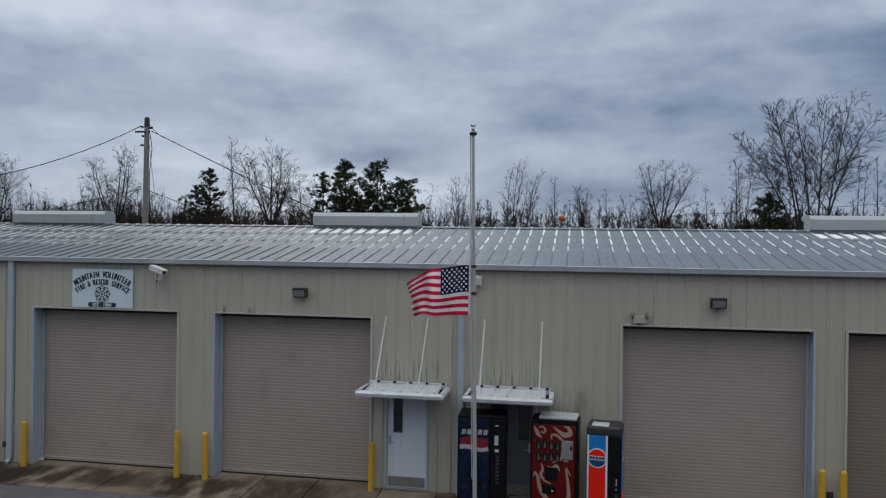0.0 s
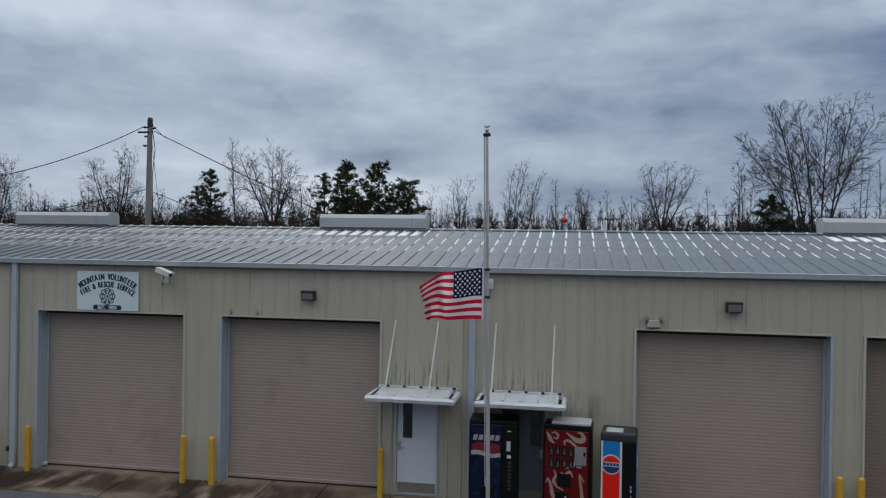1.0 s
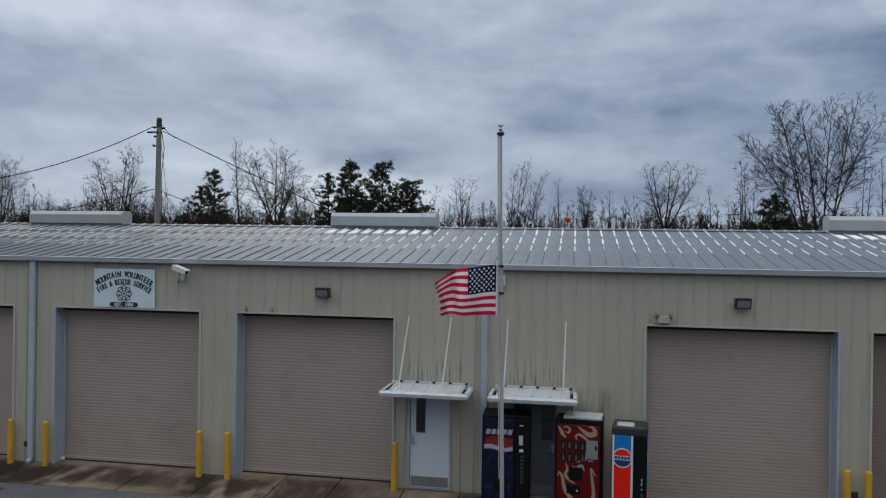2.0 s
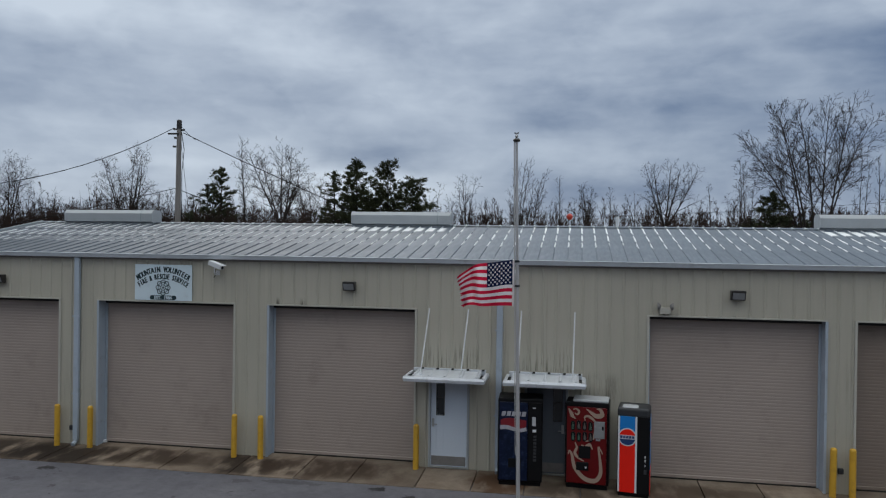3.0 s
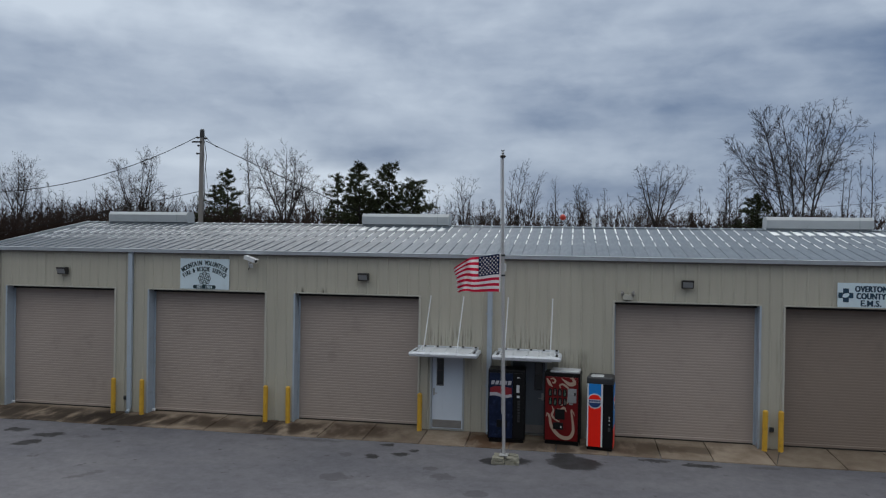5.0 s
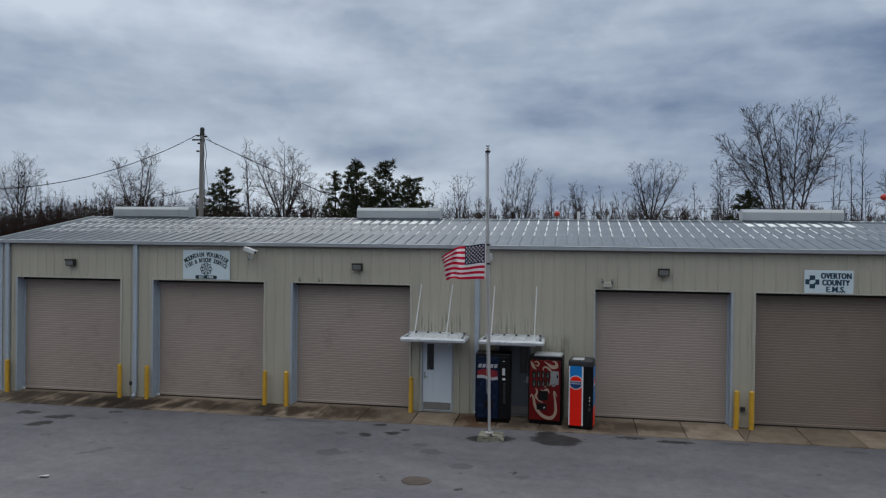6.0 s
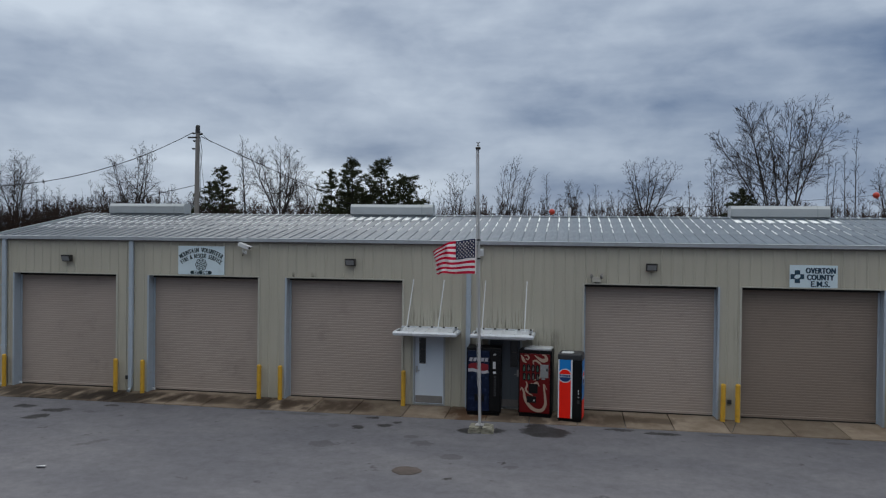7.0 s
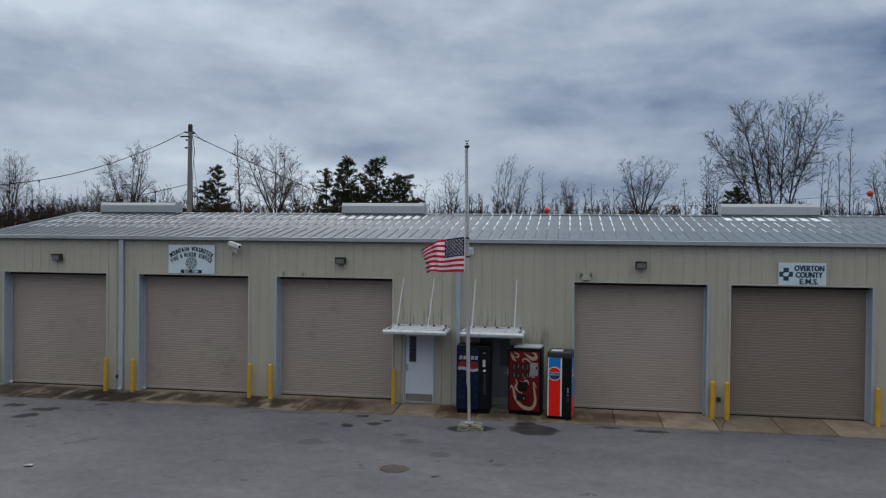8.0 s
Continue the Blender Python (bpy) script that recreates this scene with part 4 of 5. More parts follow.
    part("delivery_slot", bevelled(0.008, (0.24, 0.52, -0.014, -0.006, 0.42, 0.62)), M_BLACK, m)


def red_machine():
    """Red drink machine with a bottle-picture selection grid and cream ribbon prints."""
    m = thing("vending_machine", pose(3.575, -0.74, -0.048, 0, 0, -5) @ Matrix.Diagonal((1, 1, 1.04, 1)), "faded red drink vending machine with cream ribbon print", "vending machine", "vending machines by the entry door")
    w, d, h = 0.95, 0.60, 1.86
    machine_body(m, w, d, h - 0.02, M_BLACK, M_BLACK)
    part("top_cover", bevelled(0.015, (0.16, w - 0.02, 0.02, d - 0.05, h - 0.018, h + 0.04)), M_LIGHTCAP, m, "pale grey plastic top cover")
    part("front_panel", bevelled(0.008, (0.04, w - 0.05, -0.01, 0.03, 0.12, 1.74)), M_COLA_RED, m, "red printed front panel")
    def print_ribbon(pts, widths, y):
        line = bow(pts, 6)
        bm = bmesh.new()
        ribbon(bm, line, [widths(i / (len(line) - 1)) for i in range(len(line))], y, 0.003)
        part("ribbon_print", bm, M_RIBBON, m)
    swell = lambda top: (lambda t: 0.010 + top * math.sin(math.pi * t) ** 1.5)
    print_ribbon([(0.07, 1.70), (0.12, 1.62), (0.16, 1.54), (0.23, 1.49)], swell(0.030), -0.014)
    print_ribbon([(0.17, 1.68), (0.24, 1.70), (0.30, 1.64), (0.26, 1.58), (0.21, 1.61)], swell(0.012), -0.0145)
    print_ribbon([(0.46, 1.71), (0.56, 1.64), (0.68, 1.57), (0.80, 1.60), (0.76, 1.71), (0.68, 1.72)], swell(0.040), -0.014)
    print_ribbon([(0.44, 1.46), (0.42, 1.53), (0.50, 1.56), (0.60, 1.50), (0.66, 1.44), (0.69, 1.36)], swell(0.016), -0.0145)
    print_ribbon([(0.64, 1.42), (0.645, 1.26), (0.62, 1.10), (0.54, 1.05), (0.44, 1.02)], swell(0.012), -0.014)
    print_ribbon([(0.07, 0.72), (0.10, 0.80), (0.16, 0.70), (0.22, 0.46), (0.42, 0.24), (0.66, 0.20), (0.78, 0.36), (0.77, 0.62), (0.73, 0.92), (0.82, 0.78)], swell(0.036), -0.014)
    print_ribbon([(0.22, 0.98), (0.26, 0.88), (0.22, 0.76), (0.30, 0.66), (0.42, 0.60)], swell(0.020), -0.0145)
    print_ribbon([(0.36, 0.94), (0.44, 0.90), (0.54, 0.96), (0.60, 0.86)], swell(0.022), -0.0145)
    for r in range(2):
        for c in range(4):
            x, z = 0.12 + c * 0.128 + 0.006 * ((c * 3 + r) % 3), 1.24 - r * 0.235 + 0.008 * ((c * 2 + r) % 3)
            bm = bmesh.new()
            plate(bm, disc(x + 0.048, z + 0.045, 0.048, 10, 180, 360) + disc(x + 0.048, z + 0.155, 0.048, 10, 0, 180), -0.020, 0.010)
            sel = part("selection_window", bm, M_BLACK, m)
            bm = bmesh.new()
            plate(bm, [(x + 0.024, z + 0.03), (x + 0.072, z + 0.03), (x + 0.072, z + 0.10), (x + 0.058, z + 0.135), (x + 0.058, z + 0.17), (x + 0.038, z + 0.17), (x + 0.038, z + 0.135), (x + 0.024, z + 0.10)], -0.024, 0.004)
            part("bottle_picture", bm, M_GREEN if (r * 3 + c) % 4 in (0, 3) else M_BOTTLE, sel)
    part("coin_panel", bevelled(0.006, (0.63, 0.86, -0.024, -0.01, 1.10, 1.46)), M_LENS, m, "grey metal coin panel")
    part("coin_slot", bevelled(0.002, (0.80, 0.84, -0.028, -0.022, 1.28, 1.36)), M_BLACK, m)
    part("bill_slot", bevelled(0.002, (0.67, 0.77, -0.028, -0.022, 1.05, 1.09)), M_LENS, m)
    part("dispenser_window", bevelled(0.006, (0.30, 0.56, -0.022, -0.01, 0.66, 0.92)), M_BLACK, m)
    part("delivery_port", bevelled(0.012, (0.25, 0.52, -0.03, -0.01, 0.40, 0.58)), M_BLACK, m)
    part("port_latch", bevelled(0.004, (0.44, 0.48, -0.036, -0.028, 0.45, 0.49)), M_LIGHTCAP, m)


def striped_machine():
    """Narrow machine, sky blue over red, with a round badge and a black column, turned a little."""
    m = thing("vending_machine", pose(4.69, -1.02, -0.066, 0, 0, -7), "blue and red striped drink vending machine with round badge", "vending machine", "vending machines by the entry door")
    w, d, h = 0.68, 0.62, 1.86
    part("cabinet", bevelled(0.012, (0, w, 0.02, d, 0.06, 1.76), segments=2), M_BLACK, m)
    part("plinth", bevelled(0.004, (0.02, w - 0.02, 0.05, d - 0.03, 0.0, 0.06)), M_BLACK, m)
    part("hood", bevelled(0.065, (-0.005, w + 0.005, 0.0, d + 0.005, 1.70, h + 0.065), segments=3), M_GREYCAP, m, "dark grey moulded hood")
    part("hood_lid", bevelled(0.045, (0.08, 0.44, 0.03, 0.34, h - 0.03, h + 0.08), segments=3), M_LIGHTCAP, m)
    def front(name, x0, x1, z0, z1, mat, y=-0.002):
        part(name, bevelled(0.002, (x0, x1, y, 0.018, z0, z1)), mat, m)
    front("white_stripe", 0.015, 0.05, 0.10, 1.735, M_PRINT_WHITE)
    front("white_stripe", 0.375, 0.415, 0.10, 1.735, M_PRINT_WHITE)
    front("blue_panel", 0.052, 0.373, 1.302, 1.735, M_BRIGHT_BLUE)
    front("red_panel", 0.052, 0.373, 0.10, 1.30, M_BRIGHT_RED)
    front("black_column", 0.417, 0.665, 0.10, 1.735, M_BLACK)
    def badge(cx, cz, r, host, y):
        bm = bmesh.new(); plate(bm, disc(cx, cz, r, 32), y - 0.004, 0.004)
        b = part("badge", bm, M_PRINT_WHITE, host, "round red, white and blue badge")
        bm = bmesh.new(); plate(bm, disc(cx, cz, r * 0.87, 16, 15, 165), y - 0.008, 0.003); part("badge_top", bm, M_BRIGHT_RED, b)
        bm = bmesh.new(); plate(bm, disc(cx, cz, r * 0.87, 16, 195, 345), y - 0.008, 0.003); part("badge_bottom", bm, M_PRINT_BLUE, b)
        bm = bmesh.new()
        for i in range(5):
            x = cx - r * 0.78 + i * r * 0.32
            plate(bm, [(x, cz - r * 0.14), (x + r * 0.25, cz - r * 0.14), (x + r * 0.25, cz + r * 0.14), (x, cz + r * 0.14)], y - 0.0085, 0.003)
        part("badge_bar", bm, M_PRINT_BLUE, b)
        return b
    badge(0.212, 1.29, 0.195, m, -0.002)
    for z, hh in ((0.86, 0.05), (0.78, 0.06), (0.69, 0.03)):
        part("coin_slot", bevelled(0.002, (0.575, 0.60, -0.008, -0.002, z, z + hh)), M_LIGHTCAP, m)
    part("coin_return", bevelled(0.004, (0.56, 0.62, -0.01, -0.002, 0.52, 0.62)), M_GREYCAP, m)
    side = part("side_panel", bevelled(0.002, (w, w + 0.008, 0.04, d - 0.03, 0.62, 1.72)), M_BRIGHT_BLUE, m)
    part("side_panel", bevelled(0.002, (w, w + 0.008, 0.04, d - 0.03, 0.08, 0.618)), M_BRIGHT_RED, m)
    # the same badge again, on the side
    for name, r, a0, a1, mat, out in (("side_badge", 0.20, 0, 360, M_PRINT_WHITE, 0.011), ("side_badge_top", 0.172, 15, 165, M_BRIGHT_RED, 0.014), ("side_badge_bottom", 0.172, 195, 345, M_PRINT_BLUE, 0.014)):
        rim_ = disc(0.31, 1.22, r, 24, a0, a1)
        bm = bmesh.new()
        face = [bm.verts.new((w + out, py, pz)) for py, pz in rim_]
        rear = [bm.verts.new((w + 0.0085, py, pz)) for py, pz in rim_]
        bm.faces.new(face)
        for q in range(len(rim_)):
            bm.faces.new((face[q - 1], rear[q - 1], rear[q], face[q]))
        part(name, bm, mat, side)


blue_machine()
red_machine()
striped_machine()

# ---- signs ----
def station_sign():
    s = thing("station_sign", pose(-6.565, -0.05, 4.245), "white painted station name sign with dark lettering", "sign")
    part("board", bevelled(0.003, (-0.785, 0.785, 0.0, 0.02, -0.455, 0.455)), M_SIGN, s)
    def arc(text, base, radius, size, squeeze, spread):
        n = len(text)
        for i, ch in enumerate(text):
            if ch == " ":
                continue
            a = (i - (n - 1) / 2) * spread
            me = letters(ch, size, 0.002, squeeze, 0.0066)
            me.materials.append(M_NAVY)
            ob = part("letter", me, M_NAVY, s)
            ob.matrix_basis = pose(radius * math.sin(a), -0.003, base - radius * (1 - math.cos(a)), 0, math.degrees(a), 0)
    arc("MOUNTAIN VOLUNTEER", 0.265, 1.19, 0.200, 0.61, 0.0685)
    arc("FIRE & RESCUE SERVICE", 0.088, 1.10, 0.188, 0.545, 0.0605)
    bm = bmesh.new()
    def ring_of(r, t, lobes, y):
        """A flat ring whose outline swells in lobes."""
        at_ = lambda i, k: ((r + k * t) * (1 + 0.07 * math.cos(lobes * radians(i * 5)) * (lobes > 0)) * math.cos(radians(i * 5)), (r + k * t) * (1 + 0.07 * math.cos(lobes * radians(i * 5)) * (lobes > 0)) * math.sin(radians(i * 5)))
        for i in range(72):
            plate(bm, [at_(i, -0.5), at_(i, 0.5), at_(i + 1, 0.5), at_(i + 1, -0.5)], y, 0.005)
    ring_of(0.182, 0.020, 8, -0.005)
    ring_of(0.128, 0.014, 8, -0.0052)
    ring_of(0.066, 0.016, 0, -0.0054)
    plate(bm, disc(0, 0, 0.03, 14), -0.0056, 0.005)
    # the flared arms between the rings
    for i in range(8):
        a = radians(i * 45 + 22.5)
        u, v = Vector((math.cos(a), math.sin(a))), Vector((-math.sin(a), math.cos(a)))
        q = [u * 0.072 + v * 0.008, u * 0.175 + v * 0.022, u * 0.175 - v * 0.022, u * 0.072 - v * 0.008]
        plate(bm, [tuple(p) for p in q[::-1]], -0.0058, 0.005)
    e = part("emblem", bm, M_NAVY, s, "round lobed emblem with flared arms")
    e.matrix_basis = pose(0, 0, -0.13, 0, 0, 0)
    bm = bmesh.new()
    plate(bm, disc(-0.31, -0.385, 0.055, 12, 90, 270) + disc(0.31, -0.385, 0.055, 12, -90, 90), -0.004, 0.004)
    b = part("date_band", bm, M_NAVY, s)
    for text, x in (("EST.", -0.145), ("1984", 0.135)):
        me = letters(text, 0.115, 0.003, 0.95)
        me.materials.append(M_SIGN)
        ob = part("date_letters", me, M_SIGN, b)
        ob.matrix_basis = pose(x, -0.006, -0.425)


def service_sign():
    s = thing("service_sign", pose(11.67, -0.05, 4.09), "white county ambulance sign with blue lettering", "sign")
    part("board", bevelled(0.003, (-0.625, 0.625, 0.0, 0.02, -0.315, 0.315)), M_SIGN, s)
    for text, x, z, size, sq in (("OVERTON", 0.185, 0.09, 0.215, 0.74), ("COUNTY", 0.175, -0.095, 0.215, 0.74), ("E.M.S.", 0.175, -0.28, 0.215, 0.95)):
        me = letters(text, size, 0.004, sq, 0.004 if text[1] == "." else 0.0085)
        me.materials.append(M_BLUEINK)
        ob = part("line_of_letters", me, M_BLUEINK, s)
        ob.matrix_basis = pose(x, -0.004, z)
    bm = bmesh.new()
    for a in (0, 90):
        u, v = Vector((math.cos(radians(a)), math.sin(radians(a)))), Vector((-math.sin(radians(a)), math.cos(radians(a))))
        q = [u * 0.178 + v * 0.07, u * 0.178 - v * 0.07, -u * 0.178 - v * 0.07, -u * 0.178 + v * 0.07]
        plate(bm, [(-0.425 + p.x, -0.01 + p.y) for p in q[::-1]], -0.005 - a * 0.00001, 0.005)
    star = part("cross", bm, M_BLUEINK, s, "blue broad-armed cross")
    bm = bmesh.new()
    plate(bm, [(-0.425 + p, -0.01 + q) for p, q in ((-0.085, -0.035), (-0.02, -0.06), (0.05, -0.045), (0.085, 0.02), (0.065, 0.06), (-0.03, 0.05), (-0.065, 0.03))], -0.0085, 0.002)
    part("cross_centre", bm, M_SIGN, star)


station_sign()
service_sign()

# ---- wall fixtures ----
def wall_light():
    m = thing("wall_light", pose(0, 0, 0), "dark bronze wall pack light on the ribbed wall", "wall light", "wall lights over the bay doors")
    bm = bmesh.new()
    v = box(bm, -0.155, 0.155, -0.20, 0.0, -0.11, 0.11)
    for q in v:
        if q.co.y < -0.1 and q.co.z < 0:
            q.co.y = -0.12
    bmesh.ops.bevel(bm, geom=bm.edges[:], offset=0.012, segments=1, affect="EDGES")
    part("housing", bm, M_BRONZE, m)
    bm = bmesh.new()
    v = box(bm, -0.125, 0.125, -0.205, -0.19, -0.085, 0.06)
    for q in v:
        if q.co.z < 0:
            q.co.y += 0.066
    part("lens", bm, M_LENS, m, "clouded glass lens, unlit")
    part("mount", bevelled(0.003, (-0.07, 0.07, 0.0, 0.02, -0.07, 0.07)), M_BRONZE, m)
    return m


first = wall_light()
first.matrix_world = pose(-11.23, -0.045, 4.25)
for x in (-1.63, 7.30):
    copy_thing(first, pose(x, -0.045, 4.27))

flood = thing("flood_light", pose(2.37, -0.04, 4.62), "small white flood light box under the eave", "flood light")
part("housing", bevelled(0.01, (-0.085, 0.085, -0.14, 0.0, -0.10, 0.115)), M_WHITE, flood)
part("lens", bevelled(0.003, (-0.065, 0.065, -0.147, -0.141, -0.08, 0.06)), M_LIGHTCAP, flood)

emer = thing("emergency_light", pose(5.755, -0.035, 3.93), "tan two-headed emergency light over a bay door", "emergency light")
part("battery_box", bevelled(0.01, (-0.13, 0.13, -0.07, 0.0, -0.12, 0.03)), M_TANTRIM, emer)
for x in (-1, 1):
    h = part("lamp_head", tube([(x * 0.10, -0.06, 0.055), (x * 0.135, -0.06, 0.055), (x * 0.165, -0.06, 0.05)], [0.035, 0.075, 0.082], 14, M_KICK, "lamp_head"), M_KICK, emer)
    part("lamp_lens", tube([(x * 0.166, -0.06, 0.05), (x * 0.172, -0.06, 0.05)], [0.066, 0.06], 14, M_LENS, "lamp_lens"), M_LENS, h)

cctv = thing("security_camera", pose(-5.08, -0.035, 4.60), "white bullet security camera on a wall bracket", "security camera")
part("wall_plate", bevelled(0.004, (-0.05, 0.05, -0.02, 0.0, -0.14, -0.02)), M_WHITE, cctv)
part("bracket_arm", tube([(0, -0.015, -0.08), (0.0, -0.17, -0.12), (0.04, -0.27, -0.06), (0.045, -0.29, 0.04)], 0.017, 8, M_WHITE, "bracket_arm"), M_WHITE, cctv)
ob = part("camera_housing", bevelled(0.018, (-0.075, 0.075, -0.26, 0.22, -0.06, 0.06), segments=2), M_WHITE, cctv)
ob.matrix_basis = pose(0.06, -0.26, 0.12, 16, 0, 74) @ Matrix.Scale(0.88, 4)
part("sun_shield", bevelled(0.008, (-0.09, 0.09, -0.31, 0.20, 0.064, 0.08)), M_WHITE, ob)
part("front_glass", tube([(0, -0.261, 0), (0, -0.268, 0)], [0.05, 0.046], 16, M_GLASS, "front_glass"), M_GLASS, ob)
part("loop_cable", tube(bow([(0.0, -0.02, -0.06), (-0.05, -0.12, -0.18), (0.02, -0.22, -0.16), (0.05, -0.24, 0.02)], 6), 0.006, 6, M_CABLE, "loop_cable"), M_CABLE, cctv)

for x, z in ((-9.09, 0.42), (9.49, 0.50)):
    o = thing("outlet_box", pose(x, -0.03, z), "small grey weatherproof outlet box on the wall", "outlet box", "outlet boxes on the piers")
    part("box_body", bevelled(0.006, (-0.055, 0.055, -0.06, 0.0, -0.06, 0.06)), M_GREYCAP, o)
    part("box_lid", bevelled(0.004, (-0.05, 0.05, -0.072, -0.062, -0.05, 0.055)), M_GREYCAP, o)

# ---- flagpole and flag ----
FP = Vector((2.68, -2.45, GROUND))
fp = thing("flagpole", pose(*FP), "tall aluminium flagpole standing on broken concrete blocks", "flagpole")
TOPP = Vector((-0.14, 0.0, 7.62))
part("pole", tube([TOPP * t for t in (0.012, 0.3, 0.62, 0.63, 0.985)], [0.040, 0.038, 0.034, 0.031, 0.027], 16, M_POLE, "pole"), M_POLE, fp, smooth=False)
part("truck", tube([TOPP * 0.984, TOPP * 0.989, TOPP * 0.993], [0.06, 0.075, 0.05], 14, M_BRONZE, "truck"), M_BRONZE, fp)
bm = bmesh.new()
bmesh.ops.create_uvsphere(bm, u_segments=14, v_segments=8, radius=0.035)
bmesh.ops.translate(bm, verts=bm.verts[:], vec=TOPP * 0.999)
for s in (-1, 1):
    for q in box(bm, 0.0, 0.045, -0.012, 0.012, 0.0, 0.035):
        k_ = q.co.x
        q.co = TOPP * 1.003 + Vector((s * q.co.x, q.co.y, q.co.z + 0.5 * k_))
part("finial", bm, M_STEEL, fp, "small winged finial")
for dx in (-0.040, -0.052):
    part("halyard", tube([TOPP * 0.988 + Vector((dx, -0.01, 0)), TOPP * 0.6 + Vector((dx - 0.006, -0.015, 0)), TOPP * 0.16 + Vector((-0.055, -0.02, 0))], 0.006, 6, M_ROPE, "halyard"), M_ROPE, fp)
for z in (0.60, 0.665):
    part("joint_collar", tube([TOPP * z, TOPP * (z + 0.006)], 0.052, 14, M_GREYCAP, "joint_collar"), M_GREYCAP, fp)
part("cleat", bevelled(0.004, (-0.08, -0.045, -0.02, 0.02, 1.18, 1.34)), M_STEEL, fp)


def rough_block(x0, x1, y0, y1, z0, z1, seed):
    bm = bmesh.new()
    box(bm, x0, x1, y0, y1, z0, z1)
    bmesh.ops.subdivide_edges(bm, edges=bm.edges[:], cuts=4, use_grid_fill=True)
    for q in bm.verts:
        if q.co.z > z0 + 0.01:
            q.co += noise.noise_vector(q.co * 9 + Vector((seed, 0, 0))) * 0.032
    return bm


for x0, x1, y0, y1, z0, z1, sd_ in ((-0.28, 0.03, -0.30, -0.04, 0.0, 0.075, 1), (0.06, 0.38, -0.29, -0.03, 0.0, 0.08, 5), (-0.27, 0.02, 0.0, 0.22, 0.0, 0.075, 7), (0.05, 0.37, 0.01, 0.22, 0.0, 0.08, 11),
                                    (-0.26, 0.0, -0.28, -0.06, 0.088, 0.15, 3), (-0.24, -0.02, 0.01, 0.20, 0.088, 0.145, 6), (0.09, 0.36, -0.26, -0.05, 0.088, 0.155, 9), (0.11, 0.35, 0.02, 0.19, 0.088, 0.15, 12)):
    part("base_block", rough_block(x0, x1, y0, y1, z0, z1, sd_), M_BLOCK, fp, "mossy broken concrete block")
part("base_plate", bevelled(0.004, (-0.11, 0.11, -0.11, 0.11, 0.158, 0.18)), M_POLE, fp)


def flag():
    """National flag at half staff, blown out to one side: 13 stripes, a canton and 50 stars."""
    f = thing("flag", pose(2.515, -2.45, 4.09), "red, white and blue striped flag with stars, frayed fly edge", "flag")
    hoist, fly, nx, nz = 0.93, 1.40, 70, 26

    def place(u, v, off=0.0):
        """u along the fly, v up the hoist, both 0 to 1."""
        w = 0.20 * math.sin(u * 9.0 + v * 2.2) * u ** 1.1 + 0.07 * math.sin(u * 21 - v * 3.0 + 1.0) * u
        x = -0.02 - fly * (u * 0.96 - (0.22 - 0.03 * v) * u ** 2.2)
        z = v * hoist - 0.02 * u - 0.26 * v * u ** 1.4 + 0.045 * math.sin(u * 8 + 2 + v) * u + 0.03 * math.sin(v * 6 + u * 5) * u
        return Vector((x, w - 0.22 * u + off, z))

    verts, faces, idx = [], [], []
    rag = random.Random(4)
    ends = [1.0 - 0.035 * rag.random() - (0.035 if rag.random() < 0.25 else 0) for _ in range(nz + 1)]
    for j in range(nz + 1):
        for i in range(nx + 1):
            u = i / nx
            u -= (1 - ends[j]) * max(0.0, (u - 0.8) / 0.2)
            verts.append(tuple(place(u, j / nz)))
    for j in range(nz):
        for i in range(nx):
            a = j * (nx + 1) + i
            faces.append((a, a + 1, a + nx + 2, a + nx + 1))
            stripe = j // 2
            idx.append(2 if stripe >= 6 and i < nx * 0.4 else (0 if stripe % 2 == 0 else 1))
    me = raw("cloth", verts, faces, None)
    for m_ in (M_FLAG_RED, M_FLAG_WHITE, M_FLAG_BLUE):
        me.materials.append(m_)
    me.polygons.foreach_set("material_index", idx)
    me.polygons.foreach_set("use_smooth", [True] * len(faces))
    part("cloth", me, None, f)
    verts, faces = [], []
    for row in range(9):
        for c in range(6 if row % 2 == 0 else 5):
            cu = (0.033 + c * 0.066 + (0.033 if row % 2 else 0)) * 1.0
            cv = 1 - (0.054 + row * 0.054)
            for off in (-0.006, 0.006):
                b = len(verts)
                for q in range(10):
                    r = 0.029 if q % 2 == 0 else 0.0125
                    a = math.pi / 2 + q * math.pi / 5
                    verts.append(tuple(place(cu + r * math.cos(a) / fly, cv + r * math.sin(a) / hoist, off)))
                faces.append(tuple(range(b, b + 10)))
    part("stars", raw("stars", verts, faces, M_FLAG_WHITE), M_FLAG_WHITE, f, "fifty white stars")
    part("heading", tube([(0.0, 0, -0.01), (0.0, 0, hoist + 0.01)], 0.014, 6, M_FLAG_WHITE, "heading"), M_FLAG_WHITE, f)
    for z in (0.02, hoist - 0.02):
        part("snap_hook", tube([(0.0, -0.01, z), (0.07, -0.02, z)], 0.008, 6, M_STEEL, "snap_hook"), M_STEEL, f)


flag()

# small things on the lot
bm = bmesh.new()
out_ = [(1.52 + (0.31 + 0.05 * noise.noise(Vector((math.cos(a) * 2, math.sin(a) * 2, 3)))) * math.cos(a), -6.29 + (0.27 + 0.07 * noise.noise(Vector((math.cos(a) * 2, math.sin(a) * 2, 8)))) * math.sin(a)) for a in (radians(i * 10) for i in range(36))]
tops = [bm.verts.new((px, py, GROUND + 0.016)) for px, py in out_]
lows = [bm.verts.new((1.52 + (px - 1.52) * 1.1, -6.29 + (py + 6.29) * 1.1, GROUND - 0.01)) for px, py in out_]
bm.faces.new(tops)
